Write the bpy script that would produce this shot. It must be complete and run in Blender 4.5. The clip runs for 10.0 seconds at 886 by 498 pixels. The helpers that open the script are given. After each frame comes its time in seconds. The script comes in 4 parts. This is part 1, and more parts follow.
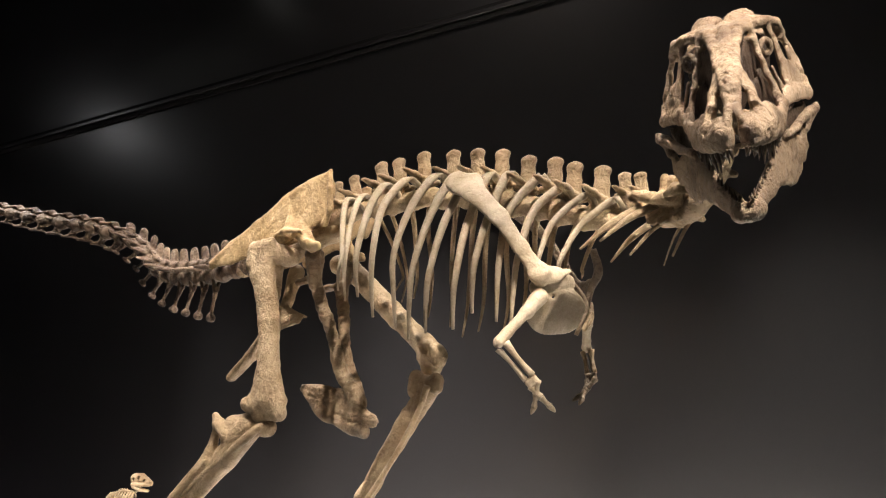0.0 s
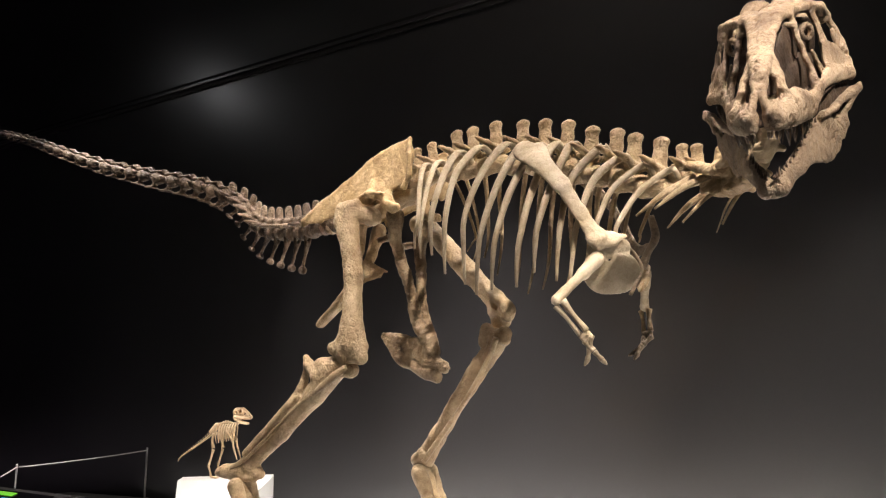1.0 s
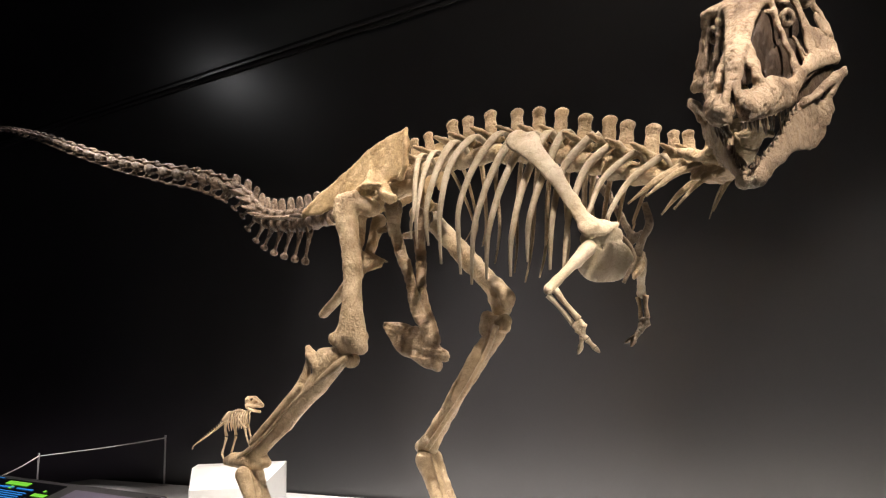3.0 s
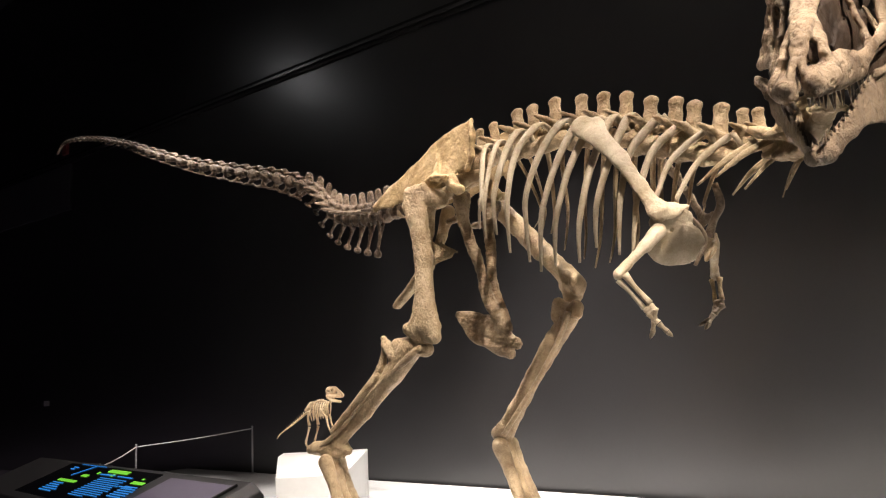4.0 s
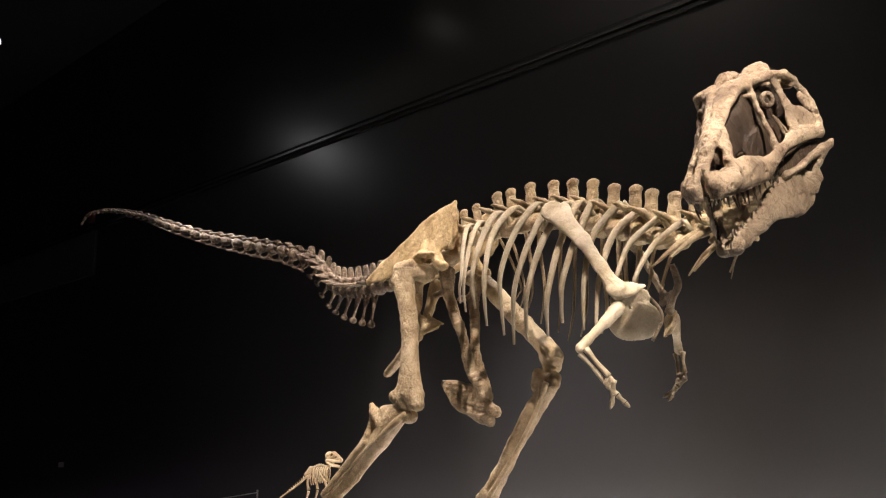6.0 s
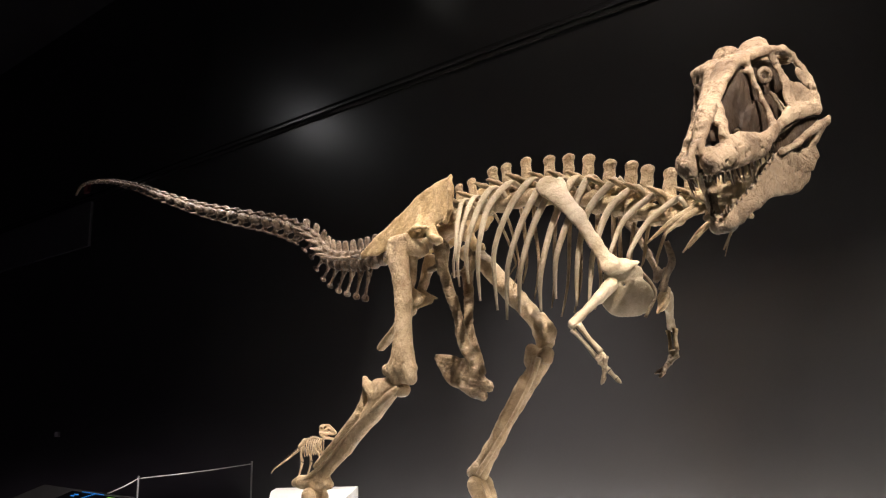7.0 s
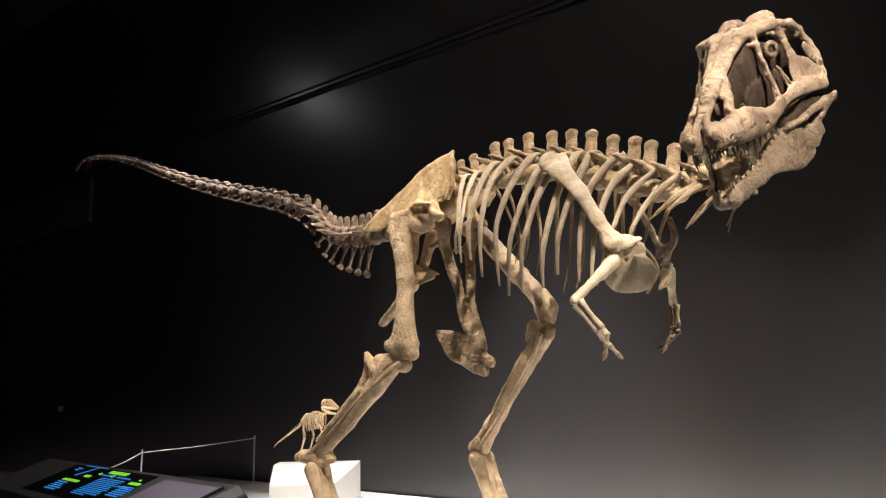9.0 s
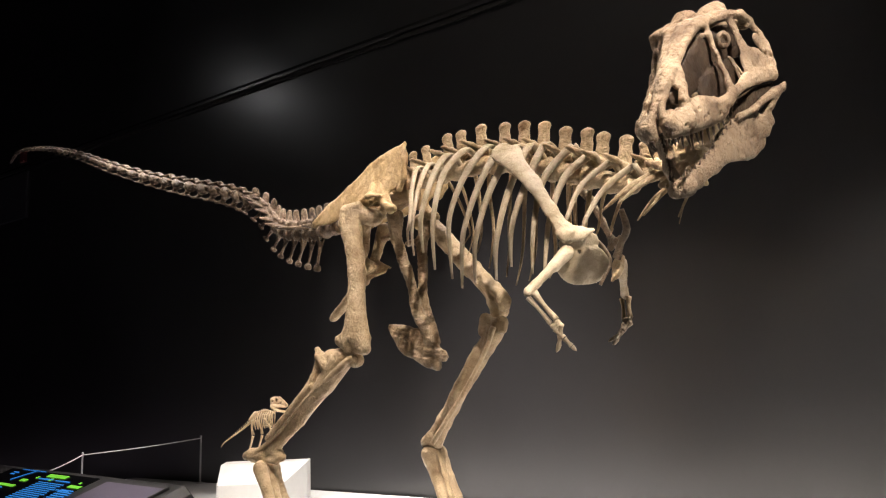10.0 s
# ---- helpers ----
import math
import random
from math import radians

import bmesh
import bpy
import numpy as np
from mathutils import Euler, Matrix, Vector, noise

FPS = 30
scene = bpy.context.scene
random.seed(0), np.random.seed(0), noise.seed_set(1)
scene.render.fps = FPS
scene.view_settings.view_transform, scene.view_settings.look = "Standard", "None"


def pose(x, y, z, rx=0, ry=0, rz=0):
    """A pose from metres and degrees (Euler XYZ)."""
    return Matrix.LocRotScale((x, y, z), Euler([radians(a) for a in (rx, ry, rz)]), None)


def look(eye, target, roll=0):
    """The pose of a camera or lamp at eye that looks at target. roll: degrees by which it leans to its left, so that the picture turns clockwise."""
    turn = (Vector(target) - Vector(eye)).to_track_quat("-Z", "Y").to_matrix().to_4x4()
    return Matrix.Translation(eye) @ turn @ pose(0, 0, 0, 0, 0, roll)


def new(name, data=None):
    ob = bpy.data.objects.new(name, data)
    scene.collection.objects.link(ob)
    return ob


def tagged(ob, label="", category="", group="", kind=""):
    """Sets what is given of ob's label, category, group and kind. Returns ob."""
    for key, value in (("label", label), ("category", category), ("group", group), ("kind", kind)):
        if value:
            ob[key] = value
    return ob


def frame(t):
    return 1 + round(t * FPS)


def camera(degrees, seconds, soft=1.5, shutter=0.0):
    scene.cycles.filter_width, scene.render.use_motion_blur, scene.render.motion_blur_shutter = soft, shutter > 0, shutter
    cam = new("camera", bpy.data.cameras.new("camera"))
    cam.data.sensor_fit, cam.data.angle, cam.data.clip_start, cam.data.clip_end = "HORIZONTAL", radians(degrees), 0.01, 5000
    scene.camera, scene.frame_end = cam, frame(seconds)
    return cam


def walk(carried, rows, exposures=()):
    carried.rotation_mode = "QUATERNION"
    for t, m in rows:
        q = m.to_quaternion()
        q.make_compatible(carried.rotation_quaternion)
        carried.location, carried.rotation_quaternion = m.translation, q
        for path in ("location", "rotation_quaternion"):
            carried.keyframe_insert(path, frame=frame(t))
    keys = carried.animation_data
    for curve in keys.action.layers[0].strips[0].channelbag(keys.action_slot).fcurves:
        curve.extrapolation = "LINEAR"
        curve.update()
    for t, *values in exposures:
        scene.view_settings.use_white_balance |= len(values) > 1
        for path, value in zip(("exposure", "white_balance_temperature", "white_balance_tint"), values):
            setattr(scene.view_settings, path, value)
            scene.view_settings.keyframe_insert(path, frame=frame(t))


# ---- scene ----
cam = camera(59.73, 10.0, soft=1.15)


def stand(x, y, z, yaw, pitch, roll):
    return pose(x, y, z, 0, 0, yaw) @ pose(0, 0, 0, 90 + pitch) @ pose(0, 0, 0, 0, 0, roll)


walk(cam, [
    (0.0, stand(-0.492, 0.898, 1.639, -15.58, 13.89, -3.40)),
    (0.5, stand(-0.508, 0.680, 1.610, -9.89, 12.80, -2.19)),
    (1.0, stand(-0.452, 0.489, 1.593, -8.57, 10.75, -0.90)),
    (1.5, stand(-0.394, 0.427, 1.584, -8.81, 9.82, -0.47)),
    (2.0, stand(-0.362, 0.412, 1.599, -8.99, 10.77, -0.74)),
    (2.5, stand(-0.354, 0.408, 1.603, -9.00, 11.71, -0.96)),
    (3.0, stand(-0.303, 0.432, 1.632, -6.98, 9.48, -1.66)),
    (3.2, stand(-0.362, 0.392, 1.610, -5.28, 8.57, -2.07)),
    (4.3, stand(-0.221, 0.342, 1.629, -0.47, 9.29, -2.22)),
    (4.5, stand(-0.179, 0.296, 1.624, 0.07, 10.64, -1.78)),
    (5.0, stand(-0.126, 0.078, 1.597, 0.19, 12.29, -1.85)),
    (5.5, stand(-0.056, -0.028, 1.600, 0.16, 13.69, -1.89)),
    (5.7, stand(-0.036, -0.033, 1.606, 0.05, 13.94, -2.03)),
    (7.0, stand(0.007, -0.010, 1.598, -0.11, 11.98, -1.26)),
    (7.5, stand(-0.000, -0.015, 1.597, -0.09, 11.21, -1.27)),
    (8.0, stand(0.001, -0.015, 1.596, -0.04, 10.73, -1.19)),
    (8.5, stand(0.000, -0.006, 1.598, -0.01, 10.34, -1.20)),
    (9.0, stand(0.000, 0.000, 1.600, 0.00, 10.20, -1.20)),
    (9.5, stand(-0.005, 0.013, 1.598, -0.20, 10.15, -1.30)),
    (10.0, stand(-0.019, 0.069, 1.580, -3.80, 9.90, -1.99)),
])

# ---------------------------------------------------------------- the place's frame
# Along the skeleton: s ahead (to its chest), l to its right side, z up.
HEADING = -45.2
ORIGIN = (0.403, 5.444, 0.0)
PLACE = pose(*ORIGIN, 0, 0, HEADING)
STAGE = 0.28


def V(s, l, z):
    return Vector((s, -l, z))


# ---------------------------------------------------------------- light
world = bpy.data.worlds.new("dark_hall")
scene.world = world
world.use_nodes = True
world.node_tree.nodes["Background"].inputs[0].default_value = (0.5, 0.45, 0.45, 1)
world.node_tree.nodes["Background"].inputs[1].default_value = 0.003

WARM = (1.0, 0.885, 0.785)


def spot(name, at, to, watts, degrees, blend=0.6, colour=WARM, size=0.035):
    data = bpy.data.lights.new(name, "SPOT")
    data.energy, data.spot_size, data.spot_blend, data.color = watts, radians(degrees), blend, colour
    data.shadow_soft_size = size
    ob = new(name, data)
    ob.matrix_world = PLACE @ look(V(*at), V(*to))
    return ob


SPOTS = [
    # name, place, aim, watts, cone, blend, colour
    ("key_spot", (2.7, 2.7, 8.2), (0.1, 0.1, 2.3), 3150, 52, 0.8, WARM),
    ("hip_spot", (-1.6, 2.6, 8.2), (-1.6, 0.05, 2.5), 1700, 40, 0.8, WARM),
    ("head_spot", (5.9, 3.9, 6.9), (2.3, 0.9, 2.65), 3500, 17, 0.6, WARM),
    ("stage_spot", (2.4, -1.3, 8.2), (2.4, -1.8, 0.3), 7000, 42, 0.9, (1.0, 0.92, 0.82)),
    ("stage_spot", (-1.5, -1.3, 8.2), (-1.5, -1.7, 0.3), 7600, 38, 0.9, (1.0, 0.93, 0.87)),
    ("plinth_spot", (-4.0, 3.0, 8.1), (-4.0, -1.0, 1.0), 2900, 24, 0.8, (1.0, 0.95, 0.9)),
    ("tail_spot", (-9.05, 1.33, 7.88), (-5.6, -1.0, 5.8), 17, 130, 1.0, (0.97, 0.94, 0.96)),
    ("tail_spot", (-6.3, 0.9, 8.6), (-4.6, 0.5, 4.0), 1000, 62, 1.0, (1.0, 0.87, 0.82)),
    # unseen wash, added to brighten the wall base behind the plinth
    ("stage_spot", (-4.2, -1.2, 8.2), (-4.1, -2.45, 0.6), 1500, 18, 1.0, (1.0, 0.94, 0.88)),
    ("stage_spot", (-6.9, 0.2, 8.2), (-7.1, -0.4, 0.3), 3000, 22, 0.9, (1.0, 0.94, 0.90)),
    ("wall_spot", (-0.3, -1.2, 9.4), (-0.3, -3.2, 5.6), 190, 130, 1.0, (1.0, 0.86, 0.76)),
    # two unseen fill lamps, added to lift the darkness of the hall
    ("hall_fill", (2.0, 10.0, 8.2), (1.0, 8.0, 0.0), 330, 110, 1.0, (1.0, 0.86, 0.90)),
    ("hall_fill", (-14.0, 4.0, 8.2), (-14.0, 5.0, 0.0), 7000, 90, 1.0, (1.0, 0.82, 0.98)),
]
for n_, a_, t_, w_, c_, b_, col_ in SPOTS:
    spot(n_, a_, t_, w_, c_, b_, col_, 0.10 if n_ == "tail_spot" else 0.035)

# ---------------------------------------------------------------- materials


def material(name, rough=0.6, metal=0.0):
    m = bpy.data.materials.new(name)
    m.use_nodes = True
    nt = m.node_tree
    b = nt.nodes["Principled BSDF"]
    b.inputs["Roughness"].default_value = rough
    b.inputs["Metallic"].default_value = metal
    return m, nt, b


def node(nt, kind, **values):
    n = nt.nodes.new(kind)
    for key, value in values.items():
        n.inputs[key.replace("_", " ")].default_value = value
    return n


def ramp(nt, source, stops):
    r = nt.nodes.new("ShaderNodeValToRGB")
    el = r.color_ramp.elements
    while len(el) < len(stops):
        el.new(0.5)
    for e, (p, c) in zip(el, stops):
        e.position, e.color = p, (*c, 1)
    nt.links.new(source, r.inputs[0])
    return r


def mix(nt, kind, fac, a, b):
    m = nt.nodes.new("ShaderNodeMix")
    m.data_type, m.blend_type = "RGBA", kind
    for socket, value in ((m.inputs[0], fac), (m.inputs[6], a), (m.inputs[7], b)):
        if isinstance(value, (int, float)):
            socket.default_value = value
        elif isinstance(value, tuple):
            socket.default_value = (*value, 1)
        else:
            nt.links.new(value, socket)
    return m.outputs[2]


def bone_material(name, light, mid, dark, patch=(0.06, 0.04, 0.025), patches=0.35, bump=0.5, veins=0.55, deep=1.0):
    """Cast fossil bone: mottled tan, brown stains, pitted surface."""
    m, nt, b = material(name, 0.42)
    co = nt.nodes.new("ShaderNodeTexCoord")
    info = nt.nodes.new("ShaderNodeObjectInfo")
    shift = nt.nodes.new("ShaderNodeVectorMath")
    shift.operation = "MULTIPLY_ADD"
    nt.links.new(info.outputs["Random"], shift.inputs[0])
    shift.inputs[1].default_value = (37, 19, 53)
    nt.links.new(co.outputs["Object"], shift.inputs[2])
    big = node(nt, "ShaderNodeTexNoise", Scale=7.0, Detail=6.0, Roughness=0.62)
    fine = node(nt, "ShaderNodeTexNoise", Scale=85.0, Detail=6.0, Roughness=0.75)
    stain = node(nt, "ShaderNodeTexNoise", Scale=3.2, Detail=8.0, Roughness=0.72, Distortion=0.6)
    crack = nt.nodes.new("ShaderNodeTexVoronoi")
    crack.feature = "DISTANCE_TO_EDGE"
    crack.inputs["Scale"].default_value = 16.0
    for n in (big, fine, stain, crack):
        nt.links.new(shift.outputs[0], n.inputs["Vector"])
    base = ramp(nt, big.outputs["Fac"], [(0.30, dark), (0.50, mid), (0.68, light)])
    grain = ramp(nt, fine.outputs["Fac"], [(0.30, (0.55, 0.48, 0.40)), (0.58, (1, 1, 1))])
    c = mix(nt, "MULTIPLY", 0.32, base.outputs[0], grain.outputs[0])
    vein = node(nt, "ShaderNodeTexNoise", Scale=6.0, Detail=9.0, Roughness=0.68, Distortion=1.0)
    nt.links.new(shift.outputs[0], vein.inputs["Vector"])
    seam = ramp(nt, vein.outputs["Fac"], [(0.470, (1, 1, 1)), (0.488, (0.34, 0.26, 0.19)), (0.506, (1, 1, 1))])
    c = mix(nt, "MULTIPLY", veins, c, seam.outputs[0])
    mask = ramp(nt, stain.outputs["Fac"], [(0.54, (0, 0, 0)), (0.64, (1, 1, 1))])
    scale = nt.nodes.new("ShaderNodeMath")
    scale.operation = "MULTIPLY"
    nt.links.new(mask.outputs[0], scale.inputs[0])
    scale.inputs[1].default_value = patches
    c = mix(nt, "MIX", scale.outputs[0], c, patch)
    tone = nt.nodes.new("ShaderNodeHueSaturation")
    vary = nt.nodes.new("ShaderNodeMapRange")
    nt.links.new(info.outputs["Random"], vary.inputs[0])
    vary.inputs[3].default_value, vary.inputs[4].default_value = 0.86, 1.12
    nt.links.new(vary.outputs[0], tone.inputs["Value"])
    nt.links.new(c, tone.inputs["Color"])
    nt.links.new(tone.outputs[0], b.inputs["Base Color"])
    bm1 = node(nt, "ShaderNodeBump", Strength=bump, Distance=0.004)
    nt.links.new(big.outputs["Fac"], bm1.inputs["Height"])
    bm2 = node(nt, "ShaderNodeBump", Strength=min(1, bump * 1.5), Distance=0.007 * deep)
    nt.links.new(fine.outputs["Fac"], bm2.inputs["Height"])
    nt.links.new(bm1.outputs[0], bm2.inputs["Normal"])
    mid_n = node(nt, "ShaderNodeTexNoise", Scale=30.0, Detail=5.0, Roughness=0.6, Distortion=0.8)
    nt.links.new(shift.outputs[0], mid_n.inputs["Vector"])
    bm4 = node(nt, "ShaderNodeBump", Strength=min(1, bump * 1.5), Distance=0.014 * deep)
    nt.links.new(mid_n.outputs["Fac"], bm4.inputs["Height"])
    nt.links.new(bm2.outputs[0], bm4.inputs["Normal"])
    line = ramp(nt, crack.outputs["Distance"], [(0.0, (0, 0, 0)), (0.05, (1, 1, 1))])
    bm3 = node(nt, "ShaderNodeBump", Strength=bump * 0.25, Distance=0.002)
    nt.links.new(line.outputs[0], bm3.inputs["Height"])
    nt.links.new(bm4.outputs[0], bm3.inputs["Normal"])
    nt.links.new(bm3.outputs[0], b.inputs["Normal"])
    return m


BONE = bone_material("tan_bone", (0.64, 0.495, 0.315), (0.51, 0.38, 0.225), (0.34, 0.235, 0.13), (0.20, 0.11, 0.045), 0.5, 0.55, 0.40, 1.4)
BONE_HIP = bone_material("golden_bone", (0.68, 0.51, 0.30), (0.57, 0.41, 0.215), (0.38, 0.25, 0.12), (0.26, 0.15, 0.06), 0.4, 0.45, 0.35, 1.0)
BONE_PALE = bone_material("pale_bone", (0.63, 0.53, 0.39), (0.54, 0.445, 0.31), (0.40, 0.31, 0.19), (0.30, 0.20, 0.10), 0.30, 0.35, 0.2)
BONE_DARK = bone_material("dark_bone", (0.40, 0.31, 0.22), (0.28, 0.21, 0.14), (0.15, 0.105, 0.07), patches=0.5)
BONE_TAIL = bone_material("tail_bone", (0.42, 0.32, 0.23), (0.20, 0.14, 0.095), (0.05, 0.032, 0.022), patch=(0.028, 0.018, 0.012), patches=0.75, bump=1.0)
BONE_SKULL = bone_material("skull_bone", (0.64, 0.49, 0.340), (0.47, 0.345, 0.228), (0.22, 0.145, 0.092), (0.13, 0.08, 0.05), 0.7, 0.75, 0.7, 1.3)
BONE_MINI = bone_material("cream_bone", (0.78, 0.62, 0.43), (0.64, 0.47, 0.29), (0.42, 0.27, 0.14), (0.30, 0.20, 0.10), 0.2, 0.2, 0.1)
# brown bone, painted far darker to hold the shade inside the skull
INNER_SHADE = bone_material("shaded_brown_inner_bone", (0.115, 0.076, 0.048), (0.07, 0.045, 0.029), (0.035, 0.022, 0.015), patches=0.5, bump=0.6)
TOOTH = bone_material("brown_tooth", (0.24, 0.17, 0.11), (0.14, 0.095, 0.06), (0.06, 0.04, 0.03), patches=0.3, bump=0.2)


def plain(name, colour, rough=0.5, metal=0.0, grain=0.15, scale=14.0, bump=0.1, vary=0.1):
    """Paint, metal or plastic with slight unevenness and smudges."""
    m, nt, b = material(name, rough, metal)
    co = nt.nodes.new("ShaderNodeTexCoord")
    n1 = node(nt, "ShaderNodeTexNoise", Scale=scale, Detail=6.0, Roughness=0.65)
    n2 = node(nt, "ShaderNodeTexNoise", Scale=scale * 0.08, Detail=3.0)
    for n in (n1, n2):
        nt.links.new(co.outputs["Object"], n.inputs["Vector"])
    lo = tuple(c * (1 - grain) for c in colour)
    hi = tuple(min(1, c * (1 + grain)) for c in colour)
    r1 = ramp(nt, n1.outputs["Fac"], [(0.3, lo), (0.7, hi)])
    r2 = ramp(nt, n2.outputs["Fac"], [(0.3, (1 - grain,) * 3), (0.7, (1, 1, 1))])
    nt.links.new(mix(nt, "MULTIPLY", 1.0, r1.outputs[0], r2.outputs[0]), b.inputs["Base Color"])
    r3 = nt.nodes.new("ShaderNodeMapRange")
    nt.links.new(n2.outputs["Fac"], r3.inputs[0])
    r3.inputs[3].default_value, r3.inputs[4].default_value = max(0.02, rough - vary), min(1, rough + vary)
    nt.links.new(r3.outputs[0], b.inputs["Roughness"])
    bp = node(nt, "ShaderNodeBump", Strength=bump, Distance=0.002)
    nt.links.new(n1.outputs["Fac"], bp.inputs["Height"])
    nt.links.new(bp.outputs[0], b.inputs["Normal"])
    return m


WALL = plain("charcoal_wall_paint", (0.025, 0.0240, 0.0255), 0.31, grain=0.06, scale=30.0, bump=0.03, vary=0.015)
WALL.node_tree.nodes["Principled BSDF"].inputs["Specular IOR Level"].default_value = 0.95
BLACK = plain("black_paint", (0.035, 0.032, 0.036), 0.6)
GAP = plain("gap_black", (0.004, 0.004, 0.004), 0.8)
CEIL = plain("black_ceiling", (0.020, 0.018, 0.021), 0.9)
FLOOR = plain("dark_carpet", (0.035, 0.033, 0.035), 0.95, grain=0.3, scale=90.0, bump=0.4)
STAGE_TOP = plain("grey_stage_paint", (0.60, 0.595, 0.59), 0.6, grain=0.10)
PLINTH = plain("white_plinth_paint", (0.58, 0.575, 0.56), 0.5, grain=0.04, bump=0.03)
STEEL = plain("brushed_steel", (0.62, 0.61, 0.60), 0.42, 0.4)
CORD = plain("grey_cord", (0.62, 0.60, 0.58), 0.7)
CONSOLE = plain("black_console", (0.010, 0.010, 0.011), 0.5, grain=0.4, scale=9.0)
LILAC = plain("lilac_graphic_panel", (0.11, 0.098, 0.145), 0.45, grain=0.05)
GREY = plain("grey_cladding", (0.06, 0.06, 0.065), 0.5)
SIGN_PINK = plain("red_plastic", (0.30, 0.07, 0.06), 0.5)


def glow(name, colour, strength):
    m, nt, b = material(name, 0.4)
    b.inputs["Base Color"].default_value = (*[c * 0.2 for c in colour], 1)
    b.inputs["Emission Color"].default_value = (*colour, 1)
    b.inputs["Emission Strength"].default_value = strength
    return m


GLOW_GREEN = glow("green_screen_light", (0.22, 0.75, 0.05), 0.75)
GLOW_BLUE = glow("blue_screen_light", (0.03, 0.26, 0.75), 0.7)
GLOW_LAMP = glow("lamp_light", (1.0, 0.96, 0.88), 3.0)

# ---------------------------------------------------------------- mesh tools


def part(name, me, mat, parent=None, label="", at=None):
    ob = new(name, me)
    if not me.materials:
        me.materials.append(mat)
    if parent is not None:
        ob.parent = parent
    if at is not None:
        ob.matrix_basis = at
    return tagged(ob, label)


def smooth(me):
    me.polygons.foreach_set("use_smooth", np.ones(len(me.polygons), bool))
    return me


def from_bm(name, bm, flat=True):
    me = bpy.data.meshes.new(name)
    bmesh.ops.recalc_face_normals(bm, faces=bm.faces)
    bm.to_mesh(me)
    bm.free()
    return me if flat else smooth(me)


def box_bm(x, y, z, bevel=0.0, m=None):
    b = bmesh.new()
    bmesh.ops.create_cube(b, size=1, matrix=Matrix.Diagonal((x, y, z, 1)))
    if bevel:
        bmesh.ops.bevel(b, geom=b.edges[:], offset=bevel, segments=2, affect="EDGES", profile=0.5)
    if m is not None:
        bmesh.ops.transform(b, matrix=m, verts=b.verts)
    return b


def box(name, x, y, z, bevel=0.0, m=None):
    return from_bm(name, box_bm(x, y, z, bevel, m=m))


def spline(points, count):
    """Catmull-Rom through points (any width of row), evenly in parameter."""
    p = np.array([list(q) for q in points], float)
    p = np.vstack([2 * p[0] - p[1], p, 2 * p[-1] - p[-2]])
    out = []
    for u in np.linspace(0, len(p) - 3 - 1e-9, count):
        i, t = int(u), u - int(u)
        a, b, c, d = p[i:i + 4]
        out.append(0.5 * (2 * b + (c - a) * t + (2 * a - 5 * b + 4 * c - d) * t * t + (3 * b - a - 3 * c + d) * t ** 3))
    return np.array(out)


def tube(name, points, count=14, sides=8, flat=1.0, wide=None):
    """A rod along points of (x, y, z, radius); flat thins it across the direction wide."""
    q = spline(points, count)
    verts, faces = [], []
    ref = Vector(wide) if wide is not None else Vector((0.31, 0.17, 0.94))
    for i, (x, y, z, r) in enumerate(q):
        d = Vector(q[min(i + 1, count - 1)][:3] - q[max(i - 1, 0)][:3]).normalized()
        a = (ref - d * ref.dot(d)).normalized()
        b = d.cross(a)
        for k in range(sides):
            w = 2 * math.pi * k / sides
            o = a * (math.cos(w) * r) + b * (math.sin(w) * r / flat)
            verts.append((x + o.x, y + o.y, z + o.z))
    for i in range(count - 1):
        for k in range(sides):
            faces.append((i * sides + k, i * sides + (k + 1) % sides, (i + 1) * sides + (k + 1) % sides, (i + 1) * sides + k))
    faces += [tuple(range(sides))[::-1], tuple(range((count - 1) * sides, count * sides))]
    me = bpy.data.meshes.new(name)
    me.from_pydata(verts, [], faces)
    return smooth(me)


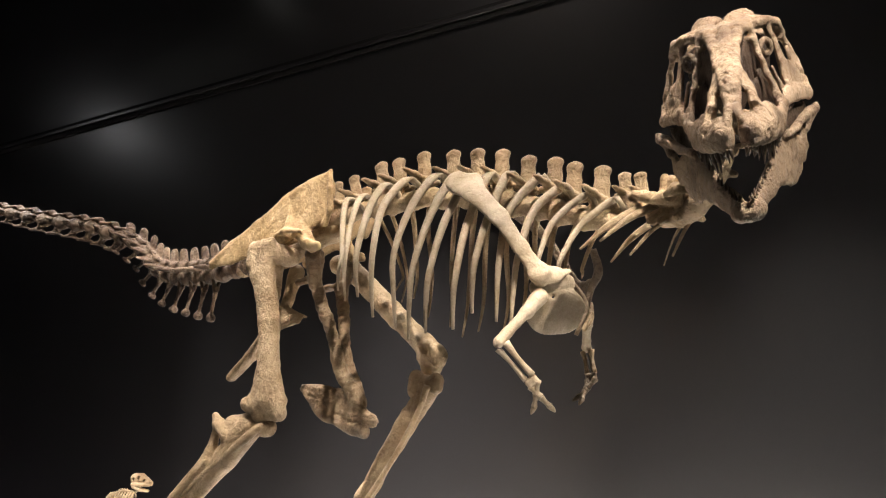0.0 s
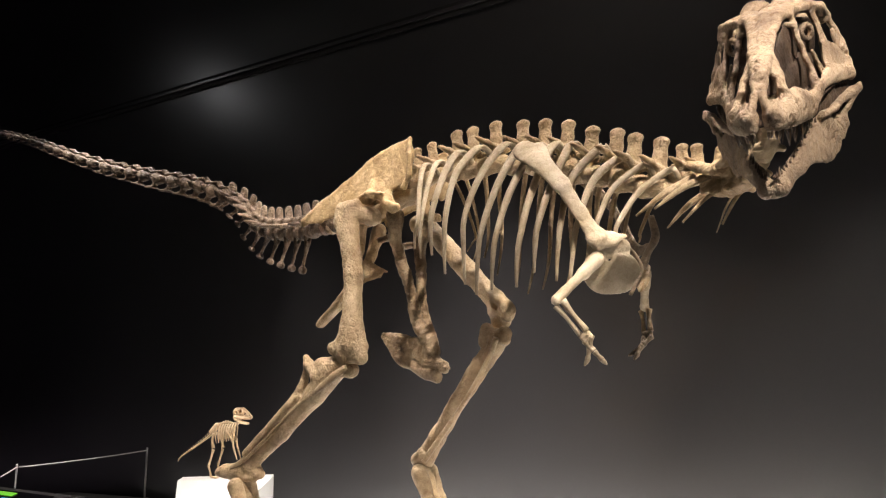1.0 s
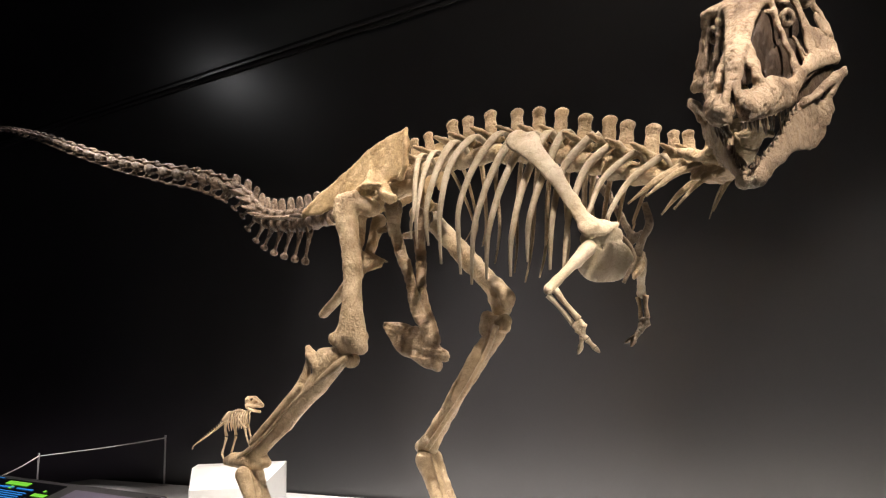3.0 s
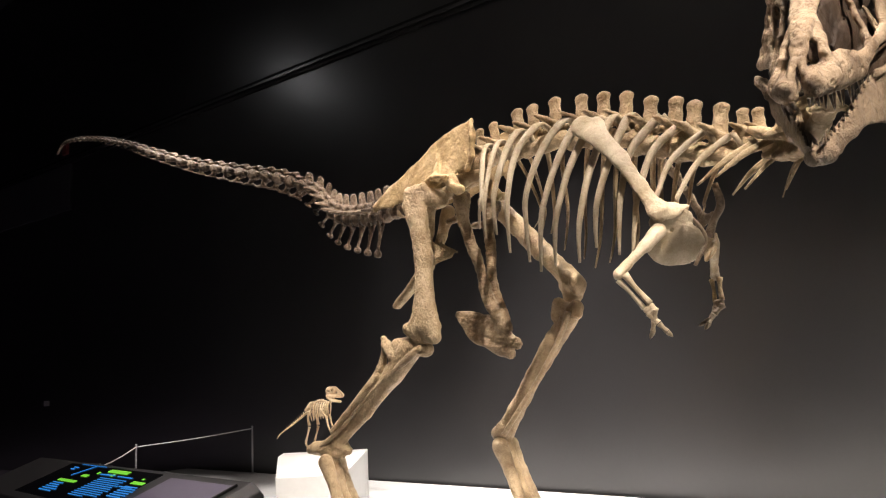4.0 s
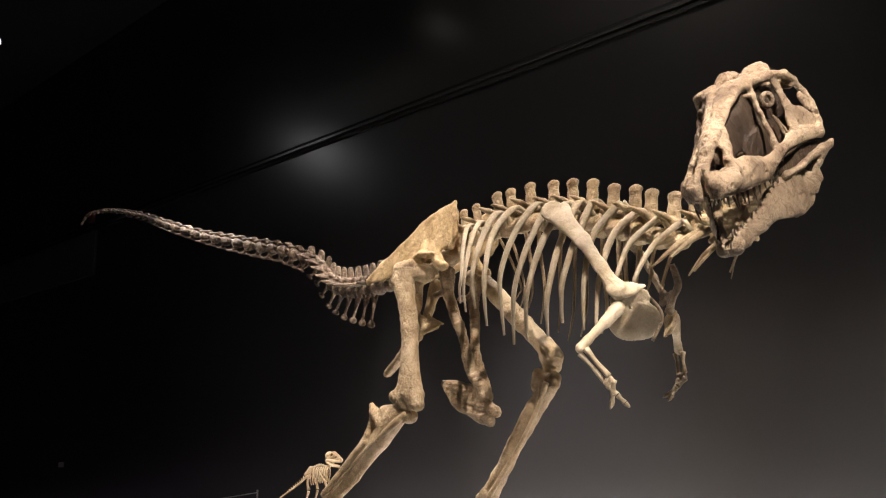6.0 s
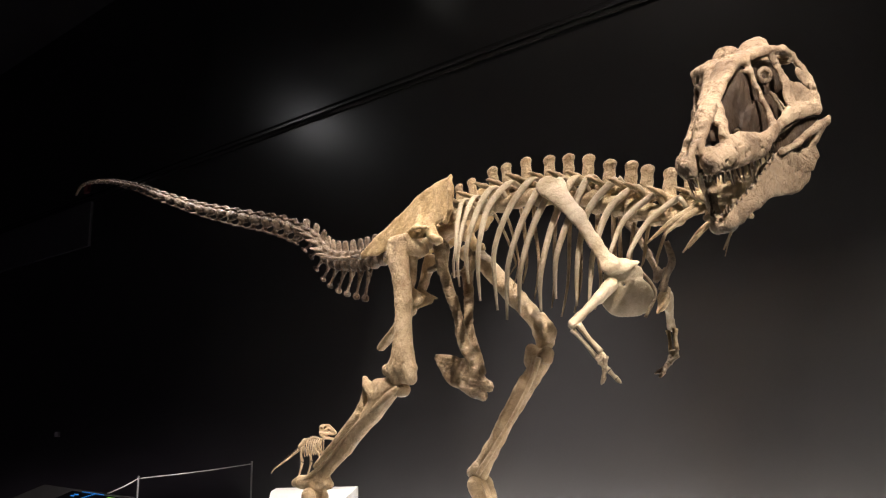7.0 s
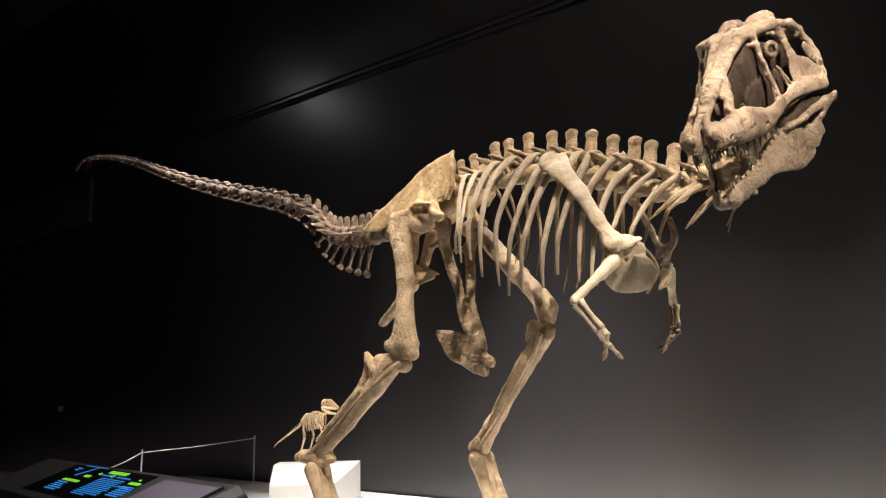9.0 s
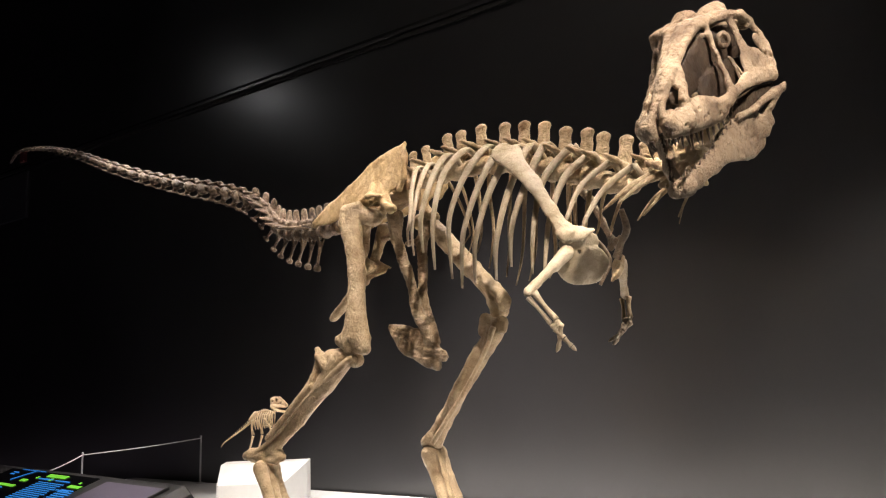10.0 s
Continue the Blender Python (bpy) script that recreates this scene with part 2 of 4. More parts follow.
def blobs(name, prims, h=0.012, k=0.02, rough=0.0, seed=0):
    """A solid melted together from rods: (a, b, ra, rb[, thin axis, factor]); a leading '-' cuts away."""
    pts, rad = [], []
    for p in prims:
        q = p[1:] if p[0] == "-" else p
        if p[0] != "-":
            pts += [q[0], q[1]]
            rad += [max(q[2], q[3])] * 2
    pts, rad = np.array([list(v) for v in pts], float), np.array(rad)[:, None]
    lo, hi = (pts - rad).min(0) - 4 * h, (pts + rad).max(0) + 4 * h
    n = np.ceil((hi - lo) / h).astype(int) + 1
    ax = [lo[i] + h * np.arange(n[i]) for i in range(3)]
    f = np.full(n, 1.0, np.float32)
    for p in prims:
        cut = p[0] == "-"
        q = p[1:] if cut else p
        a, b, ra, rb = np.array(q[0], float), np.array(q[1], float), q[2], q[3]
        reach = max(ra, rb) + k + 3 * h
        i0 = np.maximum(np.floor((np.minimum(a, b) - reach - lo) / h).astype(int), 0)
        i1 = np.minimum(np.ceil((np.maximum(a, b) + reach - lo) / h).astype(int) + 1, n)
        if (i1 <= i0).any():
            continue
        g = np.stack(np.meshgrid(*[ax[i][i0[i]:i1[i]] for i in range(3)], indexing="ij"), -1)
        ab = b - a
        t = np.clip(((g - a) @ ab) / max(ab @ ab, 1e-9), 0, 1)
        o = g - (a + t[..., None] * ab)
        if len(q) > 4:
            axis = np.array(q[4], float)
            axis /= np.linalg.norm(axis)
            o = o + (o @ axis)[..., None] * axis * (q[5] - 1)
        d = np.sqrt((o * o).sum(-1)) - (ra + (rb - ra) * t)
        sl = tuple(slice(i0[i], i1[i]) for i in range(3))
        e = f[sl]
        kk = k if not cut else k * 0.5
        if cut:
            d = -d
            w = np.clip(0.5 - 0.5 * (d - e) / kk, 0, 1)
            f[sl] = d * (1 - w) + e * w + kk * w * (1 - w)
        else:
            w = np.clip(0.5 + 0.5 * (d - e) / kk, 0, 1)
            f[sl] = d * (1 - w) + e * w - kk * w * (1 - w)
    inside = f < 0
    total = np.zeros((*n, 3), np.float32)
    number = np.zeros(n, np.float32)
    edges = []
    for axis in range(3):
        s0, s1 = [slice(None)] * 3, [slice(None)] * 3
        s0[axis], s1[axis] = slice(0, -1), slice(1, None)
        cross = np.argwhere(inside[tuple(s0)] != inside[tuple(s1)])
        if not len(cross):
            continue
        step = np.eye(3, dtype=int)[axis]
        f0, f1 = f[tuple(cross.T)], f[tuple((cross + step).T)]
        where = cross + step * (f0 / (f0 - f1))[:, None]
        u, v = np.eye(3, dtype=int)[(axis + 1) % 3], np.eye(3, dtype=int)[(axis + 2) % 3]
        for off in (0 * u, -u, -u - v, -v):
            c = cross + off
            np.add.at(total, tuple(c.T), where)
            np.add.at(number, tuple(c.T), 1)
        edges.append((cross, u, v, f0 < 0))
    cells = np.argwhere(number > 0)
    index = np.full(n, -1)
    index[tuple(cells.T)] = np.arange(len(cells))
    verts = lo + h * total[tuple(cells.T)] / number[tuple(cells.T)][:, None]
    if rough:
        rng = np.random.default_rng(seed)
        for s in (9, 21, 45, 100):
            for _ in range(4):
                w, ph = rng.normal(size=3) * s, rng.uniform(0, 6.3)
                dirn = rng.normal(size=3)
                verts = verts + np.sin(verts @ w + ph)[:, None] * dirn * rough * 0.22 * (9 / s) ** 0.6
    quads = []
    for cross, u, v, first in edges:
        q = np.stack([index[tuple((cross + o).T)] for o in (0 * u, -u, -u - v, -v)], 1)
        q[~first] = q[~first][:, ::-1]
        quads.append(q)
    me = bpy.data.meshes.new(name)
    me.from_pydata(verts.tolist(), [], np.vstack(quads)[:, ::-1].tolist())
    bm = bmesh.new()
    bm.from_mesh(me)
    bmesh.ops.recalc_face_normals(bm, faces=bm.faces)
    bm.to_mesh(me)
    bm.free()
    return smooth(me)


def chain(points, radii, *thin):
    return [(a, b, ra, rb, *thin) for a, b, ra, rb in zip(points, points[1:], radii, radii[1:])]


def both(prims):
    """The rods and their mirror images across y = 0."""
    out = []
    for p in prims:
        cut = p[0] == "-"
        q = p[1:] if cut else p
        f = lambda v: (v[0], -v[1], v[2])
        r = (f(q[0]), f(q[1]), q[2], q[3]) + ((f(q[4]), q[5]) if len(q) > 4 else ())
        out += [p, ("-", *r) if cut else r]
    return out


def thing(name, label, category, at, group="", kind=""):
    ob = new(name)
    ob.empty_display_size = 0.2
    ob.matrix_world = at
    return tagged(ob, label, category, group, kind)


def structure(name, me, mat, at, label, category):
    ob = part(name, me, mat, at=at)
    return tagged(ob, label, category, kind="structure")


# ---------------------------------------------------------------- the hall
HALL_TOP = 10.6
WALL_TURN = math.degrees(math.atan(0.117))
BACK = PLACE @ pose(0, 3.17, 0, 0, 0, WALL_TURN)  # on the back wall's face: x along it, y into it
structure("wall_north", box("wall_north", 46, 0.3, HALL_TOP, m=pose(-6, 0.15, HALL_TOP / 2)), WALL, BACK,
          "satin charcoal painted wall behind the skeletons", "wall")
structure("wall_west", box("wall_west", 0.3, 30, HALL_TOP, m=pose(-22, -12, HALL_TOP / 2)), BLACK, BACK, "black painted end wall of the hall", "wall")
structure("wall_east", box("wall_east", 0.3, 30, HALL_TOP, m=pose(14, -12, HALL_TOP / 2)), BLACK, BACK, "black painted end wall of the hall", "wall")
structure("wall_south", box("wall_south", 46, 0.3, HALL_TOP, m=pose(-6, -22, HALL_TOP / 2)), BLACK, BACK, "black painted wall behind the visitors", "wall")
structure("floor", box("floor", 46, 26, 0.2, m=pose(-6, -10, -0.1)), FLOOR, BACK, "dark carpeted exhibition hall floor", "floor")
structure("ceiling", box("ceiling", 46, 26, 0.2, m=pose(-6, -10, HALL_TOP + 0.1)), CEIL, BACK, "black painted hall ceiling", "ceiling")

# the long rail on the wall: a pale strip between two dark gaps
rail = thing("wall_rail", "long dark metal rail fixed along the charcoal wall", "rail", BACK @ pose(0, 0, 6.17), kind="structure")
part("upper_channel", box("upper_channel", 35, 0.03, 0.035, m=pose(-4, -0.015, 0.055)), GAP, rail)
part("strip", box("strip", 35, 0.05, 0.05, 0.006, m=pose(-4, -0.025, 0.0)), WALL, rail, "charcoal metal strip")
part("lower_channel", box("lower_channel", 35, 0.03, 0.055, m=pose(-4, -0.015, -0.065)), GAP, rail)

# cladding on the far stretch of wall
structure("wall_panel_1", box("wall_panel_1", 7.5, 0.06, 0.95, 0.008, m=pose(-16.4, -0.03, 5.60)), GREY, BACK,
          "grey cladding panel high on the dark wall", "wall panel")

# stage
edge = [(-8.6, -1.0), (6.2, -1.0), (6.2, 3.75), (-8.6, 2.10)]
bm = bmesh.new()
face = bm.faces.new([bm.verts.new((x, y, 0.0)) for x, y in edge])
ext = bmesh.ops.extrude_face_region(bm, geom=[face])
bmesh.ops.translate(bm, verts=[v for v in ext["geom"] if isinstance(v, bmesh.types.BMVert)], vec=(0, 0, STAGE))
bmesh.ops.bevel(bm, geom=bm.edges[:], offset=0.008, segments=2, affect="EDGES", profile=0.5)
structure("stage", from_bm("stage", bm), STAGE_TOP, PLACE, "low light-grey painted stage under the skeletons", "stage")

# ---------------------------------------------------------------- the large skeleton
dino = thing("dinosaur_skeleton", "mounted tan fossil skeleton of a large two-legged dinosaur", "skeleton", PLACE @ pose(0, 0, STAGE))
LIFT = pose(0, 0, -STAGE)


def bone(name, me, mat, label="", at=None, parent=None):
    if parent is not None:
        return part(name, me, mat, parent, label, at)
    return part(name, me, mat, dino, label, LIFT @ at if at is not None else LIFT)


def along(p, ahead, up=(0, 0, 1), scale=1.0):
    """A pose at p with x towards ahead and z near up."""
    x = Vector(ahead).normalized()
    y = Vector(up).cross(x).normalized()
    m = Matrix((x, y, x.cross(y))).transposed().to_4x4()
    s = scale if isinstance(scale, tuple) else (scale,) * 3
    return Matrix.Translation(p) @ m @ Matrix.Diagonal((*s, 1))


Y = (0, 1, 0)
# each leg and the pubis as one piece, set a little deeper and larger
LEG_R = pose(-0.014, 0.033, -0.003) @ Matrix.Scale(1.008, 4)
THIGH_R = pose(0.040, 0.033, -0.013) @ Matrix.Scale(1.008, 4)
LEG_L = pose(-0.168, 0.185, -0.072) @ Matrix.Scale(1.045, 4)
PUBIS = pose(-0.135, 0.1298, -0.0504) @ Matrix.Scale(1.0315, 4)
# -- back vertebrae, built once: x ahead, origin in the centre of the body
dorsal = blobs("back_vertebra", [
    ((-0.065, 0, 0), (-0.045, 0, 0), 0.062, 0.052), ((-0.045, 0, 0), (0.045, 0, 0), 0.050, 0.050), ((0.045, 0, 0), (0.065, 0, 0), 0.052, 0.062),
    ((0, 0, 0.05), (0, 0, 0.11), 0.045, 0.04),
    *chain([(0.0, 0, 0.11), (-0.003, 0, 0.18), (-0.008, 0, 0.248)], [0.054, 0.043, 0.048], Y, 2.5),
    *chain([(-0.040, 0, 0.268), (-0.008, 0, 0.273), (0.024, 0, 0.270)], [0.017, 0.019, 0.017], Y, 1.0),
    *both(chain([(0, 0.02, 0.11), (-0.02, 0.1, 0.135), (-0.035, 0.165, 0.15)], [0.036, 0.03, 0.02], (0, 0, 1), 1.9)),
    *both([((0.03, 0.03, 0.095), (0.068, 0.036, 0.10), 0.024, 0.018), ((-0.03, 0.03, 0.095), (-0.066, 0.033, 0.11), 0.024, 0.016)]),
    ("-", (0, 0, 0.062), (0.2, 0, 0.062), 0.018, 0.018),
], h=0.008, k=0.02, rough=0.006, seed=3)
# tops of the spines along the back: (s, z), the body of each vertebra below along the spine's own tilt
MID = 0.05
TOPS = [(-0.30, 3.285), (-0.17, 3.30), (0.045, 3.336), (0.177, 3.330), (0.36, 3.327), (0.565, 3.287), (0.725, 3.257), (0.885, 3.212), (1.041, 3.137),
        (1.195, 3.089), (1.303, 3.036), (1.453, 2.979), (1.559, 2.923), (1.638, 2.906)]
for i, (s_, z_) in enumerate(TOPS):
    (s0, z0), (s1, z1) = TOPS[max(0, i - 1)], TOPS[min(len(TOPS) - 1, i + 1)]
    slope = math.atan2(z1 - z0, s1 - s0) * (0.6 if i < 12 else 0.3)
    d = Vector((math.cos(slope), 0, math.sin(slope)))
    grow = 0.98 if 1 < i < 12 else 0.84 if i < 2 else 0.66
    body = V(s_, MID, z_) - Vector((-d.z, 0, d.x)) * 0.288 * grow
    bone("back_vertebra", dorsal, BONE, at=along(body, d, scale=(grow * (1.0 if i < 12 else 1.1), grow, grow)))

# -- ribs in pairs: the bend below the spine, the shoulder, the flank and the tip of each as (s, z)
RIB_BEND = [(-0.13, 3.10), (-0.02, 3.10), (0.14, 3.13), (0.30, 3.13), (0.50, 3.11), (0.62, 3.08), (0.72, 3.05), (0.83, 3.03), (0.95, 3.01), (1.11, 2.97), (1.23, 2.90), (1.35, 2.83), (1.49, 2.78)]
RIB_HIGH = [(-0.09, 2.92), (-0.02, 2.93), (0.10, 2.96), (0.20, 2.96), (0.39, 2.92), (0.51, 2.84), (0.60, 2.79), (0.73, 2.73), (0.86, 2.75), (0.96, 2.80), (1.09, 2.78), (1.19, 2.71), (1.33, 2.67)]
RIB_FLANK = [(-0.05, 2.70), (-0.02, 2.71), (0.06, 2.72), (0.17, 2.70), (0.31, 2.66), (0.43, 2.56), (0.53, 2.51), (0.69, 2.47), (0.81, 2.53), (0.91, 2.55), (1.00, 2.54), (1.11, 2.53), (1.22, 2.51)]
RIB_TIP = [(-0.13, 2.52), (-0.08, 2.45), (0.01, 2.46), (0.11, 2.33), (0.26, 2.25), (0.34, 2.18), (0.45, 2.20), (0.62, 2.20), (0.74, 2.27), (0.84, 2.22), (0.91, 2.20), (1.04, 2.39), (1.17, 2.39)]
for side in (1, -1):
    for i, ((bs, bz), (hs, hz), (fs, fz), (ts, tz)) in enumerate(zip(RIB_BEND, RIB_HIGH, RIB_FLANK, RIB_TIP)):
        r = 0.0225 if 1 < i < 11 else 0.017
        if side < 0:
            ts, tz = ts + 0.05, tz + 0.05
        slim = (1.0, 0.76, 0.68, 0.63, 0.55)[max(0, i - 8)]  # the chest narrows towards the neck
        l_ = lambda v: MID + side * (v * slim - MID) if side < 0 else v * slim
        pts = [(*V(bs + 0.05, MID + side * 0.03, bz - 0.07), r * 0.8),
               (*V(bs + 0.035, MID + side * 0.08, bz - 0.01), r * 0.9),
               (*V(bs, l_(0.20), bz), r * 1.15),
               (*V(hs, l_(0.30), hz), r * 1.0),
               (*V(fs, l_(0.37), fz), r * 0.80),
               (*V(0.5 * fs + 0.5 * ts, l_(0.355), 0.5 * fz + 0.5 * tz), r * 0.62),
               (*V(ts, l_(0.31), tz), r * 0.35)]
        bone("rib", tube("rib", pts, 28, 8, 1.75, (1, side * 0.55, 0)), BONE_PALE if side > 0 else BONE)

# -- hip vertebrae between the hip blades
bone("hip_vertebra", dorsal, BONE, at=along(V(-0.42, 0.03, 2.97), (1, 0, 0.1), scale=(1.1, 1.0, 0.9)))
for s, z in ((-0.46, 2.95), (-0.62, 2.92), (-0.78, 2.90), (-0.94, 2.88), (-1.10, 2.87)):
    bone("hip_vertebra", dorsal, BONE, at=along(V(s, 0, z), (1, 0, 0.12), scale=(1.05, 0.9, 0.85)))

# -- tail
TAIL = [(-1.20, 0, 2.885), (-1.42, 0, 2.875), (-1.64, -0.02, 2.89), (-1.90, -0.03, 2.935), (-2.12, -0.05, 3.03), (-2.35, -0.06, 3.235), (-2.75, 0.02, 3.44), (-3.35, 0.12, 3.62),
        (-4.02, 0.25, 3.83), (-4.55, 0.40, 4.04), (-5.05, 0.52, 4.25), (-5.60, 0.64, 4.42), (-6.08, 0.76, 4.48), (-6.27, 0.80, 4.37)]
caudal = blobs("tail_vertebra", [
    ((-0.055, 0, 0), (-0.04, 0, 0), 0.064, 0.054), ((-0.04, 0, 0), (0.04, 0, 0), 0.048, 0.048), ((0.04, 0, 0), (0.055, 0, 0), 0.054, 0.064),
    ((0, 0, 0.04), (0, 0, 0.075), 0.045, 0.04),
    *chain([(-0.005, 0, 0.08), (-0.016, 0, 0.13), (-0.024, 0, 0.165)], [0.046, 0.040, 0.040], Y, 2.8),
    *both(chain([(0, 0.02, 0.035), (-0.02, 0.09, 0.035), (-0.035, 0.14, 0.03)], [0.03, 0.026, 0.018], (0, 0, 1), 1.8)),
    *both([((0.02, 0.02, 0.075), (0.085, 0.028, 0.105), 0.018, 0.012), ((-0.03, 0.02, 0.08), (-0.07, 0.022, 0.10), 0.018, 0.012)]),
], h=0.008, k=0.018, rough=0.006, seed=5)
caudal_far = blobs("tail_vertebra", [
    ((-0.058, 0, 0), (-0.046, 0, 0), 0.056, 0.044), ((-0.046, 0, 0), (0.046, 0, 0), 0.030, 0.030), ((0.046, 0, 0), (0.058, 0, 0), 0.044, 0.056),
    *chain([(-0.052, 0, 0.066), (-0.02, 0, 0.070), (0.018, 0, 0.052)], [0.022, 0.024, 0.020], Y, 1.5),
    *both([((0.01, 0.016, 0.050), (0.085, 0.022, 0.072), 0.015, 0.011), ((-0.02, 0.02, 0.02), (0.02, 0.05, 0.015), 0.016, 0.012)]),
], h=0.006, k=0.010, rough=0.005, seed=6)
chevron = blobs("chevron", [
    *both(chain([(0, 0.025, -0.045), (0, 0.012, -0.09), (-0.01, 0.0, -0.13)], [0.013, 0.012, 0.013])),
    *chain([(-0.01, 0, -0.13), (-0.03, 0, -0.19), (-0.05, 0, -0.25)], [0.017, 0.013, 0.017], Y, 1.3),
    ((-0.062, 0, -0.255), (-0.035, 0, -0.26), 0.026, 0.026, Y, 1.2),
], h=0.007, k=0.012, rough=0.003, seed=7)
chevron_far = blobs("chevron", [
    *both(chain([(0.058, 0.018, -0.045), (0.045, 0.010, -0.085)], [0.014, 0.014])),
    *chain([(-0.02, 0, -0.118), (0.04, 0, -0.098), (0.09, 0, -0.112)], [0.012, 0.022, 0.010], Y, 1.6),
], h=0.006, k=0.010, rough=0.003, seed=8)
path = spline(TAIL, 900)
run = np.r_[0, np.cumsum(np.linalg.norm(np.diff(path, axis=0), axis=1))]
at_run = 0.0
while at_run < run[-1] - 0.02:
    f_ = at_run / run[-1]
    size = float(np.interp(f_, [0.0, 0.16, 0.26, 0.40, 0.62, 0.80, 1.0], [0.125, 0.125, 0.15, 0.195, 0.17, 0.115, 0.075]))
    g = [np.interp(at_run + o, run, path[:, a]) for o in (0.0, -0.06) for a in range(3)]
    p, q = V(*g[:3]), V(*g[3:])
    d = (q - p) if at_run > 0.05 else Vector((1, 0, 0.0))
    near = f_ < 0.27
    thick = 1.15 - 0.8 * f_ if near else float(np.interp(f_, [0.27, 0.5, 0.75, 1.0], [1.12, 0.96, 0.60, 0.28]))
    m = along(p, d, scale=(size / 0.125, thick, thick * (float(np.interp(f_, [0.1, 0.27], [1.0, 0.72])) if near else 1.0)))
    bone("tail_vertebra", caudal if near else caudal_far, BONE_TAIL, at=m)
    if 0.03 < f_ < 0.85:
        cm = along(p, d, scale=(size / 0.125, thick, thick * (1.2 - 0.75 * (f_ / 0.27)) if near else thick * float(np.interp(f_, [0.27, 0.6, 0.85], [0.95, 0.72, 0.8]))))
        bone("chevron", chevron if near else chevron_far, BONE_TAIL, at=cm)
    at_run += size

# -- neck
NECK = [(1.73, 0.08, 2.655), (1.80, 0.13, 2.63), (1.90, 0.20, 2.63), (2.02, 0.31, 2.71), (2.10, 0.40, 2.82), (2.16, 0.48, 2.95)]
cervical = blobs("neck_vertebra", [
    ((-0.06, 0, 0), (0.06, 0, 0), 0.055, 0.055), ((0, 0, 0.05), (0, 0, 0.09), 0.05, 0.045),
    *chain([(0, 0, 0.1), (-0.01, 0, 0.18)], [0.036, 0.03], Y, 1.8),
    *both(chain([(0, 0.03, 0.07), (-0.04, 0.1, 0.09), (-0.09, 0.12, 0.10)], [0.036, 0.028, 0.02])),
    *both([((0.02, 0.05, 0.08), (0.09, 0.075, 0.10), 0.026, 0.018), ((0, 0.04, -0.01), (0, 0.085, -0.03), 0.024, 0.018)]),
], h=0.009, k=0.02, rough=0.006, seed=11)
npath = spline(NECK, 7)
for i in range(7):
    a, b = V(*npath[max(0, i - 1)]), V(*npath[min(6, i + 1)])
    bone("neck_vertebra", cervical, BONE, at=along(V(*npath[i]), b - a, scale=1.0 - 0.02 * i))
# long thin neck ribs that trail back
for a, b, r in (((1.64, 0.13, 2.71), (1.31, 0.17, 2.54), 0.024), ((1.72, 0.15, 2.70), (1.42, 0.18, 2.56), 0.022), ((1.79, 0.10, 2.65), (1.56, 0.16, 2.47), 0.014), ((1.92, 0.15, 2.64), (1.76, 0.15, 2.43), 0.014),
                ((1.60, -0.13, 2.68), (1.36, -0.16, 2.52), 0.022), ((1.82, 0.06, 2.62), (1.66, -0.08, 2.44), 0.012)):
    mid = ((a[0] + b[0]) / 2, (a[1] + b[1]) / 2 + 0.01, (a[2] + b[2]) / 2 + 0.015)
    bone("neck_rib", tube("neck_rib", [(*V(*a), r), (*V(*mid), r * 0.8), (*V(*b), 0.006)], 12, 7, 1.9, (0.3, 0, 1)), BONE)

# -- hip blades
for side in (1, -1):
    T = (0, 1, 0)
    o = lambda s, z, l=0.20: V(s, side * l, z)
    me = blobs("hip_blade", [
        *chain([o(-0.33, 3.20), o(-0.55, 3.13), o(-0.85, 3.01), o(-1.10, 2.93), o(-1.29, 2.875)], [0.11, 0.115, 0.105, 0.07, 0.03], T, 6.5),
        *chain([o(-0.345, 3.10), o(-0.62, 3.02), o(-0.9, 2.955), o(-1.15, 2.90)], [0.105, 0.10, 0.07, 0.04], T, 6.5),
        *chain([o(-0.245, 3.30, 0.215), o(-0.226, 3.18, 0.235), o(-0.245, 3.06, 0.23), o(-0.30, 2.98, 0.215)], [0.017, 0.018, 0.020, 0.022], T, 1.2),
        *chain([o(-0.26, 3.31), o(-0.5, 3.245), o(-0.8, 3.12), o(-1.05, 3.005), o(-1.29, 2.89)], [0.016, 0.018, 0.018, 0.018, 0.02], T, 1.3),
        *chain([o(-0.68, 2.965, 0.225), o(-0.57, 2.965, 0.265), o(-0.47, 2.955, 0.255)], [0.016, 0.024, 0.022], (0, 0, 1), 1.8),
        *chain([o(-0.56, 3.12, 0.205), o(-0.565, 3.04, 0.215), o(-0.57, 2.97, 0.235)], [0.018, 0.024, 0.032]),
        *chain([o(-0.50, 3.00, 0.200), o(-0.44, 2.90, 0.205), o(-0.40, 2.85, 0.20)], [0.060, 0.046, 0.040], T, 2.4), *chain([o(-0.46, 2.89, 0.22), o(-0.40, 2.86, 0.24), o(-0.35, 2.845, 0.235)], [0.034, 0.030, 0.033], (0.3, 1, 0.5), 1.6),
        *chain([o(-0.66, 2.95, 0.21), o(-0.78, 2.87, 0.20)], [0.042, 0.035]),
        ("-", o(-0.56, 2.79, 0.40), o(-0.56, 2.79, 0.1), 0.095, 0.095),
    ], h=0.009, k=0.028, rough=0.009, seed=20)
    bone("hip_blade", me, BONE_HIP, "broad golden-tan hip blade")
